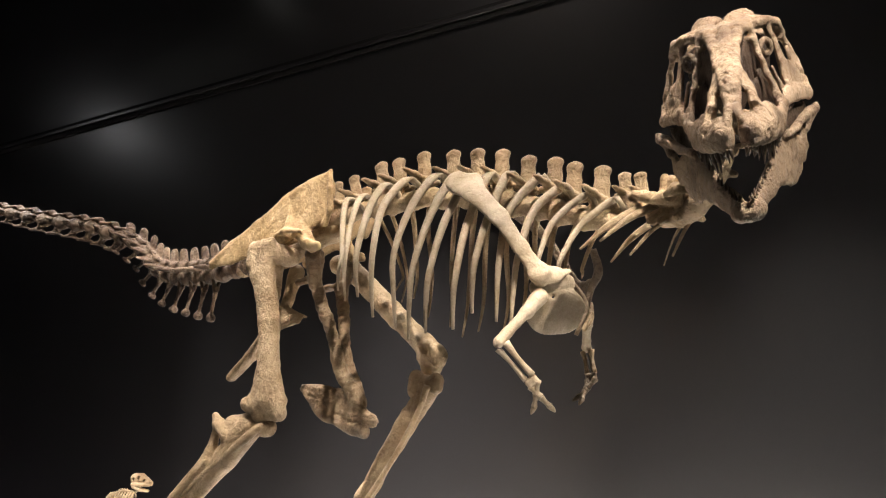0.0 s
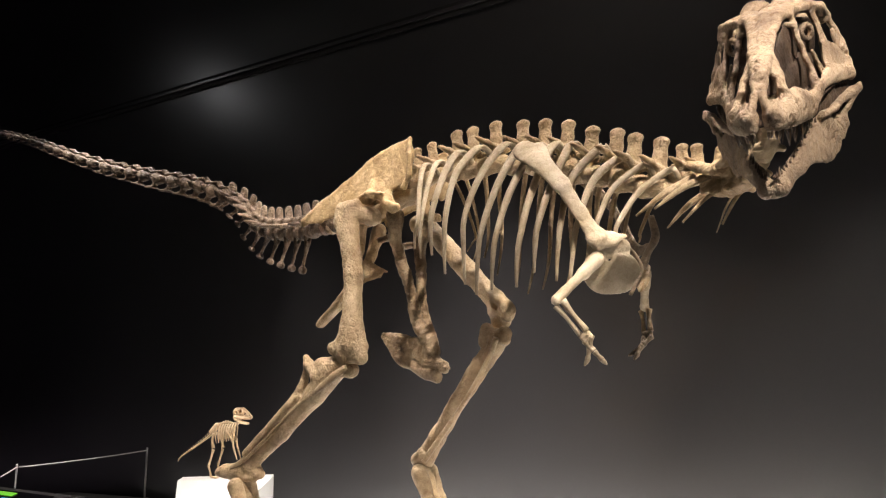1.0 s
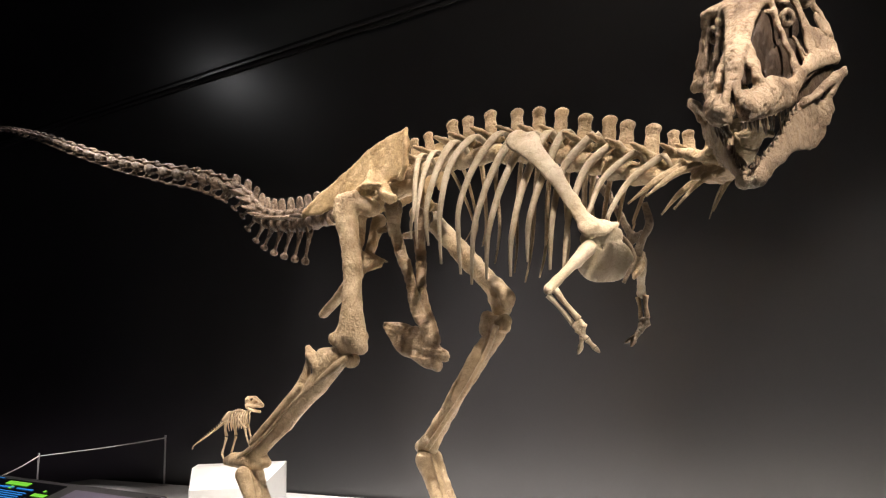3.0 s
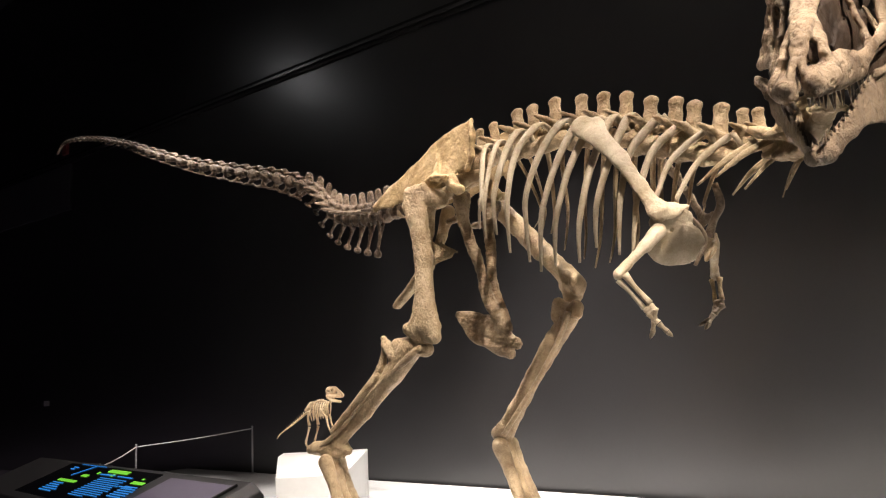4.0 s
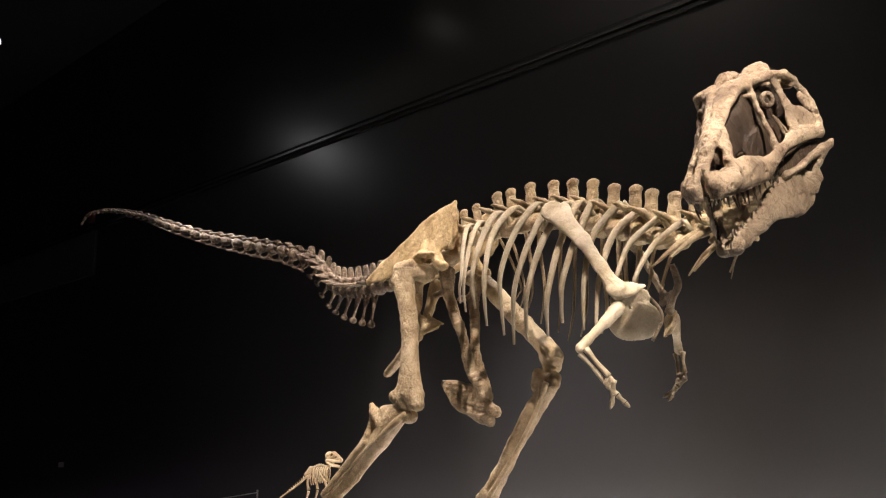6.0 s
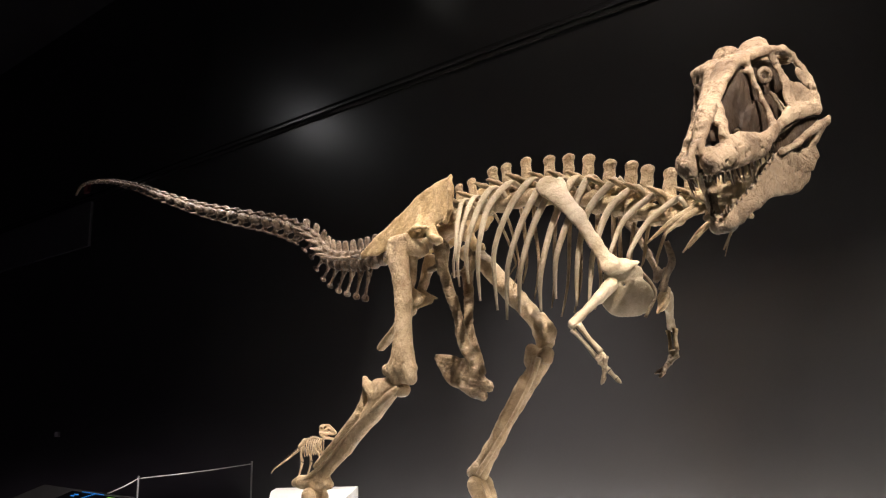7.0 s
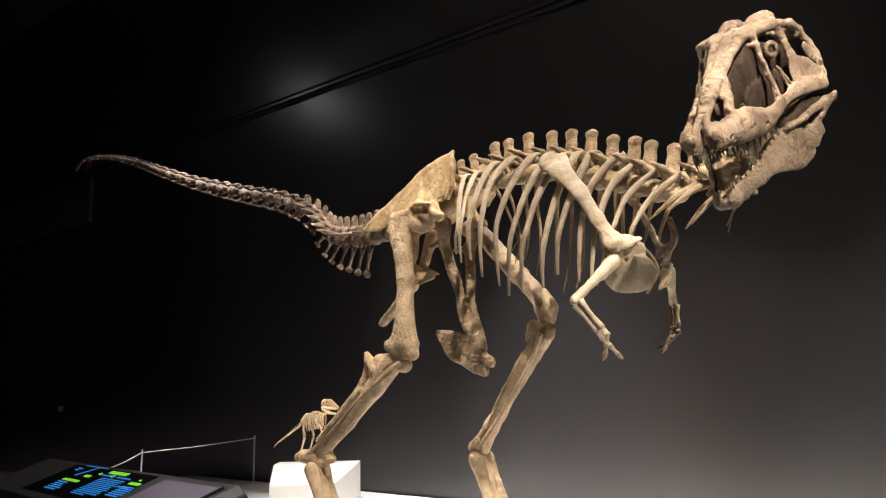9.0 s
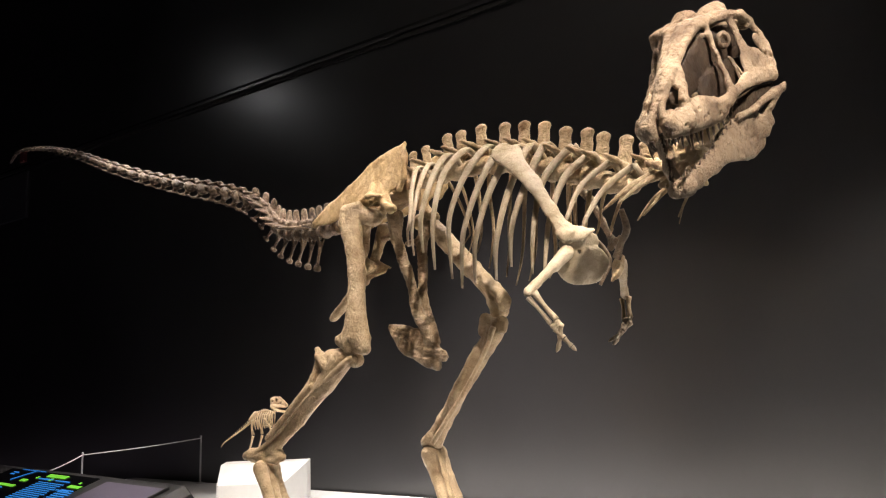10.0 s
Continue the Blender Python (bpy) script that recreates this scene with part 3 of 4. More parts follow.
# -- pubis: two rods that meet, with a boot
me = blobs("pubis", [
    *both(chain([(-0.37, 0.17, 2.80), (-0.40, 0.14, 2.62), (-0.36, 0.085, 2.40), (-0.31, 0.045, 2.18), (-0.27, 0.032, 2.02), (-0.20, 0.02, 1.88)], [0.058, 0.040, 0.038, 0.040, 0.042, 0.048])),
    *chain([(-0.62, 0, 2.00), (-0.50, 0, 1.965), (-0.36, 0, 1.90), (-0.22, 0, 1.82), (-0.10, 0, 1.765)], [0.025, 0.055, 0.07, 0.075, 0.042], Y, 1.6),
    *chain([(-0.60, 0, 1.96), (-0.44, 0, 1.84), (-0.28, 0, 1.740), (-0.17, 0, 1.705)], [0.022, 0.045, 0.05, 0.04], Y, 1.4),
    *both([((-0.40, 0.14, 2.66), (-0.52, 0.14, 2.66), 0.03, 0.03)]),
], h=0.009, k=0.018, rough=0.026, seed=21)
bone("pubis", me, bone_material("stained_bone", (0.50, 0.38, 0.24), (0.38, 0.27, 0.16), (0.18, 0.12, 0.07), patches=0.7, bump=0.9), "brown-stained forked hip bone with a boot-shaped end", at=PUBIS)
me = blobs("ischium", [
    *both(chain([(-0.80, 0.10, 2.80), (-0.84, 0.07, 2.62), (-0.95, 0.04, 2.40), (-1.12, 0.02, 2.26), (-1.29, 0.015, 2.13)], [0.055, 0.040, 0.030, 0.026, 0.024])),
    *both([((-0.86, 0.05, 2.53), (-0.655, 0.05, 2.465), 0.050, 0.008, Y, 4.5), ((-0.90, 0.045, 2.44), (-0.74, 0.05, 2.46), 0.035, 0.028, Y, 4.0)]),
], h=0.009, k=0.022, rough=0.007, seed=22)
bone("ischium", me, BONE)

# -- hind legs
femur_r = blobs("thigh_bone", [
    *chain([V(-0.77, 0.30, 2.86), V(-0.765, 0.31, 2.70), V(-0.705, 0.33, 2.40), V(-0.695, 0.35, 2.10), V(-0.685, 0.36, 1.93)], [0.062, 0.068, 0.064, 0.070, 0.082]),
    *chain([V(-0.76, 0.29, 2.86), V(-0.71, 0.25, 2.84), V(-0.665, 0.20, 2.82)], [0.055, 0.058, 0.066]),
    *chain([V(-0.83, 0.34, 2.88), V(-0.83, 0.34, 2.78), V(-0.79, 0.34, 2.66)], [0.035, 0.042, 0.035]), (V(-0.82, 0.33, 2.89), V(-0.72, 0.30, 2.905), 0.035, 0.035),
    *chain([V(-0.73, 0.37, 2.02), V(-0.76, 0.38, 1.90), V(-0.74, 0.38, 1.85)], [0.05, 0.058, 0.05]),
    *chain([V(-0.65, 0.36, 2.05), V(-0.620, 0.36, 1.91), V(-0.605, 0.36, 1.85)], [0.05, 0.052, 0.046]),
    (V(-0.72, 0.37, 1.860), V(-0.61, 0.36, 1.850), 0.046, 0.046),
    *chain([V(-0.77, 0.39, 1.94), V(-0.828, 0.40, 1.915), V(-0.822, 0.40, 1.892)], [0.030, 0.036, 0.028]),
], h=0.010, k=0.022, rough=0.009, seed=30)
bone("thigh_bone", femur_r, BONE, at=THIGH_R)
tibia_r = blobs("shin_bone", [
    *chain([V(-0.82, 0.36, 1.75), V(-0.97, 0.36, 1.61), V(-1.30, 0.36, 1.35), V(-1.60, 0.36, 1.15), V(-1.74, 0.36, 1.07)], [0.092, 0.080, 0.064, 0.062, 0.068], Y, 1.3),
    *chain([V(-0.93, 0.38, 1.72), V(-1.00, 0.39, 1.80), V(-1.03, 0.39, 1.855)], [0.055, 0.036, 0.022]),
    *chain([V(-1.02, 0.385, 1.80), V(-1.09, 0.38, 1.64), V(-1.24, 0.38, 1.47), V(-1.40, 0.38, 1.33)], [0.020, 0.032, 0.036, 0.034]),
    *chain([V(-0.91, 0.36, 1.80), V(-0.78, 0.35, 1.79), V(-0.68, 0.34, 1.76)], [0.05, 0.064, 0.058]),
    *chain([V(-1.72, 0.37, 1.07), V(-1.86, 0.39, 1.065), V(-1.93, 0.39, 1.055)], [0.06, 0.048, 0.036]),
    *chain([V(-1.62, 0.35, 1.10), V(-1.53, 0.35, 1.055)], [0.055, 0.036]), (V(-1.80, 0.37, 1.035), V(-1.58, 0.36, 1.03), 0.036, 0.032),
    (V(-1.10, 0.40, 1.58), V(-1.62, 0.42, 1.20), 0.030, 0.025),
    ("-", V(-0.86, 0.47, 1.70), V(-1.20, 0.46, 1.44), 0.022, 0.012),
    ("-", V(-1.42, 0.47, 1.20), V(-1.76, 0.46, 1.0), 0.010, 0.016),
], h=0.010, k=0.020, rough=0.010, seed=31)
bone("shin_bone", tibia_r, BONE, at=LEG_R)
bone("fibula", tube("fibula", [(*V(-0.65, 0.40, 1.775), 0.020), (*V(-0.76, 0.41, 1.71), 0.032), (*V(-1.11, 0.41, 1.515), 0.020), (*V(-1.49, 0.41, 1.245), 0.017), (*V(-1.78, 0.41, 1.075), 0.026)], 18, 8, 1.4), BONE, at=LEG_R)
femur_l = blobs("thigh_bone", [
    *chain([V(-0.44, -0.24, 2.82), V(-0.30, -0.30, 2.64), V(-0.13, -0.36, 2.43), V(0.04, -0.38, 2.25), V(0.08, -0.38, 2.19)], [0.070, 0.068, 0.066, 0.068, 0.082]),
    (V(-0.44, -0.26, 2.82), V(-0.47, -0.16, 2.82), 0.066, 0.066),
    *chain([V(0.10, -0.34, 2.21), V(0.165, -0.33, 2.17), V(0.16, -0.33, 2.13)], [0.06, 0.058, 0.05]),
    *chain([V(0.03, -0.42, 2.18), V(0.055, -0.43, 2.11), V(0.04, -0.43, 2.08)], [0.07, 0.07, 0.055]),
    ("-", V(-0.02, -0.30, 2.30), V(0.10, -0.29, 2.19), 0.016, 0.02),
], h=0.010, k=0.022, rough=0.013, seed=32)
bone("thigh_bone", femur_l, BONE, at=pose(0.015, 0, 0) @ LEG_L)
tibia_l = blobs("shin_bone", [
    *chain([V(0.07, -0.38, 1.97), V(-0.02, -0.38, 1.84), V(-0.24, -0.38, 1.57), V(-0.46, -0.38, 1.30), V(-0.565, -0.38, 1.16)], [0.072, 0.062, 0.056, 0.060, 0.072]),
    *chain([V(0.10, -0.36, 1.98), V(0.150, -0.35, 2.00), V(0.15, -0.35, 1.95)], [0.05, 0.042, 0.038]),
    *chain([V(0.03, -0.35, 2.0), V(0.0, -0.35, 2.03), V(-0.02, -0.35, 1.95)], [0.05, 0.045, 0.045]),
    *chain([V(-0.55, -0.34, 1.18), V(-0.61, -0.35, 1.15), V(-0.62, -0.42, 1.14)], [0.055, 0.052, 0.05]),
    (V(-0.07, -0.33, 1.82), V(-0.36, -0.33, 1.44), 0.03, 0.026),
    ("-", V(0.0, -0.29, 1.78), V(-0.3, -0.29, 1.42), 0.010, 0.014),
], h=0.010, k=0.016, rough=0.016, seed=33)
bone("shin_bone", tibia_l, BONE, at=LEG_L)
bone("fibula", tube("fibula", [(*V(0.12, -0.29, 1.97), 0.032), (*V(0.035, -0.29, 1.80), 0.024), (*V(-0.2, -0.30, 1.5), 0.019), (*V(-0.52, -0.30, 1.14), 0.026)], 18, 8, 1.4), BONE, at=LEG_L)
for (s0, l0, z0), (s1, l1, z1), lab in (((-1.70, 0.36, 0.97), (-1.40, 0.36, 0.44), 0), ((-0.57, -0.38, 1.06), (-0.30, -0.38, 0.46), 1)):
    for k_, off in enumerate((-0.06, 0.0, 0.06)):
        me = blobs("foot_bone", chain([V(s0 - 0.005, l0 + off, z0), V(s0 * 0.7 + s1 * 0.3, l0 + off, z0 * 0.7 + z1 * 0.3), V(s1, l1 + off * 1.6, z1)], [0.062, 0.042, 0.05]), h=0.010, k=0.02, rough=0.008, seed=40 + k_ + 5 * lab)
        bone("foot_bone", me, BONE, at=(LEG_R, LEG_L)[lab])
        up_ = (0.01, 0.05)[lab]
        toes = [(s1, l1 + off * 1.6, z1), (s1 + 0.12, l1 + off * 2.4, 0.37 + up_), (s1 + 0.26, l1 + off * 3.4, 0.345 + up_), (s1 + 0.38, l1 + off * 4.2, 0.335 + up_), (s1 + 0.50, l1 + off * 4.8, 0.31 + up_)]
        for j in range(4):
            a, b = toes[j], toes[j + 1]
            r = 0.045 - 0.006 * j
            me = blobs("toe_bone" if j < 3 else "claw", chain([V(*a), V(*[(x + y) / 2 for x, y in zip(a, b)]), V(*b)], [r, r * 0.75, r * 0.85 if j < 3 else 0.008]), h=0.010, k=0.02)
            bone("toe_bone" if j < 3 else "claw", me, BONE, at=(LEG_R, LEG_L)[lab])

# -- shoulders
for side in (1, -1):
    T = (0.35, 1, 0.2) if side < 0 else (0.35, -1, 0.2)
    w = 1.0 if side > 0 else 0.7
    o = lambda s, l, z: V(s, side * l, z)
    me = blobs("shoulder_blade", [
        *chain([o(0.70, 0.30, 3.00), o(0.80, 0.325, 2.93), o(0.95, 0.335, 2.75), o(1.04, 0.31, 2.58), o(1.12, 0.28, 2.43)], [0.068 * w, 0.062 * w, 0.046 * w, 0.040 * w, 0.046 * w], T, 3.0),
        (o(0.74, 0.30, 2.99), o(0.80, 0.305, 2.985), 0.055, 0.05, T, 3.0),
        *chain([o(1.12, 0.275, 2.43), o(1.18, 0.22, 2.42), o(1.234, 0.165, 2.437)], [0.050 * w, 0.040 * w, 0.014], T, 2.6),
        *chain([o(1.12, 0.28, 2.43), o(1.115, 0.25, 2.40)], [0.050 * w, 0.042 * w], T, 2.4),
    ], h=0.009, k=0.03, rough=0.006, seed=50)
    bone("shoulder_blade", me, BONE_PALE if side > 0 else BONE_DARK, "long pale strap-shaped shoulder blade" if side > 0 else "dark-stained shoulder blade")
    C = (0.42, -0.76 * side, -0.50)
    me = blobs("coracoid", [
        *(((o(1.110, 0.145, 2.250), o(1.155, 0.118, 2.246), 0.132, 0.130, C, 6.5), (o(1.145, 0.200, 2.37), o(1.19, 0.165, 2.37), 0.075, 0.07, C, 4.5),
           (o(1.075, 0.215, 2.37), o(1.085, 0.21, 2.33), 0.040, 0.036)) if side > 0 else
          ((o(1.15, 0.27, 2.30), o(1.17, 0.22, 2.23), 0.06, 0.055, C, 3.0), (o(1.17, 0.22, 2.25), o(1.20, 0.10, 2.17), 0.045, 0.020, C, 2.5))),
        ("-", o(1.21, 0.36, 2.345), o(1.10, 0.06, 2.30), 0.009, 0.009),
    ], h=0.007, k=0.018, rough=0.004, seed=51)
    bone("coracoid", me, BONE_PALE if side > 0 else BONE, "pale rounded shoulder plate" if side > 0 else "")


def arm(side, shoulder, elbow, wrist, knuckle, tips, mats):
    w = [V(*p) for p in (shoulder, elbow, wrist, knuckle)]
    me = blobs("upper_arm_bone", [
        *chain([w[0], w[0].lerp(w[1], 0.35), w[0].lerp(w[1], 0.8), w[1]], [0.042, 0.029, 0.023, 0.030]),
        (w[0].lerp(w[1], 0.1), w[0].lerp(w[1], 0.3) + Vector((0, 0, -0.02)), 0.036, 0.024)], h=0.008, k=0.02, rough=0.005, seed=60)
    bone("upper_arm_bone", me, mats[0])
    d = (w[2] - w[1]).normalized()
    b = d.cross(Vector((0, 1, 0))).normalized() * 0.026
    for k_, r in ((1, 0.018), (-1, 0.015)):
        bone("forearm_bone", tube("forearm_bone", [(*(w[1] + d * 0.02 + b * k_), r * 1.2), (*(w[1].lerp(w[2], 0.5) + b * k_ * 0.8), r * 0.75), (*(w[2] + b * k_ * 0.85), r * 1.05)], 9, 8), mats[1])
    bone("wrist_bone", blobs("wrist_bone", [(w[2] - b * 0.7 + d * 0.012, w[2] + b * 0.7 + d * 0.012, 0.017, 0.017), (w[2] - b * 0.8 + d * 0.035, w[2] + b * 0.8 + d * 0.035, 0.015, 0.015)], h=0.006, k=0.008, rough=0.004, seed=61), mats[2])
    for k_, tip in zip((-1, 1), tips):
        a = w[2] + d * 0.035 + b * k_ * -0.9
        e = V(*tip)
        p = [a, a.lerp(e, 0.38) + d * 0.01, a.lerp(e, 0.72) + d * 0.012, e]
        for j in range(3):
            r = 0.021 - 0.003 * j
            q = [p[j], p[j].lerp(p[j + 1], 0.5), p[j].lerp(p[j + 1], 0.94)]
            rr = [r, r * 0.65, r * 0.95] if j < 2 else [r, r * 0.8, 0.004]
            bone("finger_bone" if j < 2 else "claw", tube("finger", [(*v, x) for v, x in zip(q, rr)], 8, 7), mats[2])


arm(1, (1.10, 0.245, 2.315), (0.940, 0.428, 2.087), (1.049, 0.349, 1.908), (1.05, 0.33, 1.86), ((1.015, 0.29, 1.735), (1.140, 0.27, 1.738)), (BONE_PALE, BONE_PALE, BONE_PALE))
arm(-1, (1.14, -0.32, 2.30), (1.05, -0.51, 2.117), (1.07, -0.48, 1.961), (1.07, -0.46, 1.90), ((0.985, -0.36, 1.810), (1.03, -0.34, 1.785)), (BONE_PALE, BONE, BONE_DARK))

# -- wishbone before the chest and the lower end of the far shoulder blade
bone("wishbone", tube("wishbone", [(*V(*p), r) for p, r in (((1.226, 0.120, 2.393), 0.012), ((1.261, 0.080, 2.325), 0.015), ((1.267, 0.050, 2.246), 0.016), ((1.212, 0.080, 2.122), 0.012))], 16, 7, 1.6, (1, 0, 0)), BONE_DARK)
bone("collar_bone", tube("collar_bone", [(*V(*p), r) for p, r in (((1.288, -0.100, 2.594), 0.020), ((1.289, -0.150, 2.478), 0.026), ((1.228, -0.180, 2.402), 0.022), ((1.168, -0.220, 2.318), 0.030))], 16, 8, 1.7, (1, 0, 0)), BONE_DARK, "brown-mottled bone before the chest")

# -- skull: x to the snout, y to its left, z up, origin between the jaw joints
SKULL = Matrix.Translation(V(2.199, 0.533, 2.886)) @ Euler([radians(a) for a in (-1.3, 27.4, -83.4)]).to_matrix().to_4x4()
S1 = (0.25, 1, 0.1)
SKEW = 0.2  # the fossil is pressed askew: its left half lies further back


def askew(prims):
    f = lambda v: (v[0] - SKEW * v[1], v[1] - 0.012, v[2])
    out = []
    for p in prims:
        lead = 1 if p[0] == "-" else 0
        out.append((*p[:lead], f(p[lead]), f(p[lead + 1]), *p[lead + 2:]))
    return out


sk = both([
    # snout: two swollen lumps with a cleft between them
    *chain([(0.990, 0.038, 0.056), (0.995, 0.039, 0.086), (0.965, 0.042, 0.110)], [0.031, 0.032, 0.024]),
    *chain([(0.975, 0.050, 0.066), (0.91, 0.064, 0.074)], [0.036, 0.052]),
    *chain([(1.00, 0.020, 0.118), (0.95, 0.013, 0.152), (0.87, 0.013, 0.190)], [0.013, 0.013, 0.016]),
    # upper jaw
    *chain([(0.93, 0.068, 0.075), (0.84, 0.086, 0.070), (0.74, 0.108, 0.056), (0.64, 0.130, 0.044), (0.54, 0.152, 0.055), (0.44, 0.176, 0.075)], [0.052, 0.060, 0.057, 0.049, 0.032, 0.020], S1, 1.9),
    *chain([(0.91, 0.064, 0.100), (0.85, 0.066, 0.140), (0.78, 0.056, 0.188), (0.70, 0.038, 0.245)], [0.034, 0.027, 0.022, 0.018], S1, 1.6),
    *chain([(0.81, 0.040, 0.190), (0.73, 0.034, 0.232)], [0.013, 0.016]),
    *chain([(0.89, 0.072, 0.100), (0.77, 0.097, 0.086), (0.66, 0.122, 0.072)], [0.050, 0.046, 0.036], S1, 2.6),
    # nose bones
    *chain([(0.92, 0.011, 0.170), (0.82, 0.017, 0.213), (0.70, 0.022, 0.262), (0.58, 0.030, 0.312), (0.47, 0.042, 0.355), (0.40, 0.052, 0.382)], [0.012, 0.018, 0.020, 0.020, 0.022, 0.024]),
    # before the eye: horn, thin bar and the foot of the bar
    *chain([(0.42, 0.056, 0.372), (0.375, 0.082, 0.384), (0.335, 0.098, 0.378)], [0.022, 0.019, 0.016]),
    *chain([(0.385, 0.088, 0.368), (0.405, 0.106, 0.285), (0.435, 0.128, 0.195), (0.455, 0.150, 0.125), (0.475, 0.162, 0.085)], [0.016, 0.011, 0.011, 0.014, 0.024]),
    ((0.415, 0.070, 0.335), (0.395, 0.098, 0.330), 0.010, 0.010),
    ((0.355, 0.150, 0.215), (0.345, 0.178, 0.120), 0.007, 0.007), ((0.33, 0.155, 0.205), (0.315, 0.186, 0.115), 0.006, 0.006),
    # cheek
    *chain([(0.52, 0.156, 0.078), (0.42, 0.176, 0.082), (0.34, 0.198, 0.096), (0.26, 0.224, 0.096), (0.21, 0.250, 0.086), (0.185, 0.268, 0.076)], [0.016, 0.022, 0.034, 0.036, 0.030, 0.026], S1, 2.2),
    # behind the eye
    *chain([(0.215, 0.150, 0.355), (0.225, 0.170, 0.30), (0.245, 0.190, 0.22), (0.285, 0.204, 0.13)], [0.022, 0.021, 0.026, 0.036], S1, 2.0),
    *chain([(0.255, 0.200, 0.180), (0.20, 0.228, 0.155), (0.165, 0.250, 0.125)], [0.058, 0.056, 0.046], S1, 5.5),
    *chain([(0.235, 0.182, 0.245), (0.24, 0.192, 0.20)], [0.032, 0.042], S1, 4.0),
    *chain([(0.34, 0.098, 0.376), (0.25, 0.148, 0.376), (0.165, 0.186, 0.364), (0.095, 0.208, 0.322)], [0.017, 0.019, 0.021, 0.019]),
    *chain([(0.240, 0.160, 0.345), (0.240, 0.180, 0.275), (0.245, 0.192, 0.22)], [0.032, 0.034, 0.036], S1, 4.0),
    *chain([(0.095, 0.206, 0.320), (0.068, 0.230, 0.255), (0.070, 0.248, 0.195), (0.115, 0.266, 0.120), (0.168, 0.276, 0.072)], [0.020, 0.020, 0.022, 0.023, 0.026], S1, 1.6),
    *chain([(0.125, 0.222, 0.250), (0.095, 0.236, 0.195)], [0.022, 0.027], S1, 3.0),
    # roof
    *chain([(0.42, 0.042, 0.385), (0.33, 0.060, 0.394), (0.24, 0.066, 0.380), (0.16, 0.066, 0.350)], [0.028, 0.038, 0.042, 0.036], (0, 0, 1), 2.0),
    ((0.25, 0.09, 0.385), (0.22, 0.150, 0.375), 0.026, 0.024),
    ((0.13, 0.08, 0.355), (0.115, 0.185, 0.315), 0.032, 0.024),
    # wings of the crest at the back
    ((0.108, 0.044, 0.404), (0.094, 0.082, 0.408), 0.046, 0.046, (1, 0.25, 0.5), 7.0),
    ((0.112, 0.020, 0.392), (0.104, 0.050, 0.396), 0.034, 0.036, (1, 0.25, 0.5), 5.0),
    ((0.10, 0.108, 0.370), (0.105, 0.175, 0.325), 0.026, 0.022),
    ("-", (0.915, 0.15, 0.150), (0.880, 0.020, 0.140), 0.030, 0.026), ("-", (0.955, 0.12, 0.140), (0.930, 0.018, 0.130), 0.022, 0.018),
    ("-", (0.385, 0.16, 0.352), (0.375, 0.090, 0.345), 0.014, 0.012),
    ("-", (0.185, 0.33, 0.285), (0.195, 0.15, 0.285), 0.045, 0.043),
    ("-", (0.160, 0.262, 0.218), (0.105, 0.270, 0.150), 0.012, 0.015),
    ("-", (0.185, 0.33, 0.040), (0.215, 0.25, 0.030), 0.024, 0.022),
])
sk += [
    *chain([(0.88, 0, 0.195), (0.76, 0, 0.246), (0.62, 0, 0.306), (0.48, 0, 0.362), (0.40, 0, 0.388)], [0.010, 0.014, 0.018, 0.022, 0.026]),
    *chain([(0.30, 0, 0.380), (0.20, 0, 0.375), (0.12, 0, 0.385)], [0.035, 0.030, 0.026]),
    ((0.24, 0, 0.27), (0.14, 0, 0.26), 0.065, 0.075), ((0.09, 0, 0.22), (0.06, 0, 0.21), 0.045, 0.035),
]
# knobs along the nose and pits on the upper jaw
knob = random.Random(12)
for _ in range(46):
    u_ = knob.uniform(0, 1)
    x_, y_ = 0.90 - 0.52 * u_, knob.uniform(-1, 1) * (0.026 + 0.030 * u_)
    z_ = 0.205 + 0.205 * u_ - abs(y_) * 0.35
    r_ = knob.uniform(0.006, 0.012)
    sk.append(((x_, y_, z_), (x_ - knob.uniform(0, 0.03), y_ * 1.05, z_ + 0.006), r_, r_ * 0.7))
for _ in range(34):
    x_, side = knob.uniform(0.60, 0.98), knob.choice((-1, 1))
    y_ = 0.066 + (0.98 - x_) * 0.19 + 0.032
    z_ = knob.uniform(0.03, 0.10)
    sk.append(("-", (x_, side * (y_ + 0.03), z_), (x_, side * (y_ - 0.022), z_), 0.0075, 0.0065))
skull = bone("skull", blobs("skull", askew(sk), h=0.0052, k=0.010, rough=0.009, seed=70), BONE_SKULL, "large tan skull with toothed open jaws", at=SKULL)
# added inner walls and palate; their dark colour stands in for shade
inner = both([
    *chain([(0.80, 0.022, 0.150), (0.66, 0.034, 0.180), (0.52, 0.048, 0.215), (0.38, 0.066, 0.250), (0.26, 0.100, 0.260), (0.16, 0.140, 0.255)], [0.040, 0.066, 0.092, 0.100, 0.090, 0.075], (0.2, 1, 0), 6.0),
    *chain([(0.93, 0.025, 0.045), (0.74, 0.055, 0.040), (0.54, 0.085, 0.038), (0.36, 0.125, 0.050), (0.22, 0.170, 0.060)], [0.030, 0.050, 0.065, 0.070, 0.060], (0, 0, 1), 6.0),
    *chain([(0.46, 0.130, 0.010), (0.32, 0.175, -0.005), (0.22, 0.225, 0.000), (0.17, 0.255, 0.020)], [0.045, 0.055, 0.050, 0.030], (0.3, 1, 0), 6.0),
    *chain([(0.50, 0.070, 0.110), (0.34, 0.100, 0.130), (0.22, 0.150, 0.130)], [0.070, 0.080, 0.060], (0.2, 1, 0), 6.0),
])
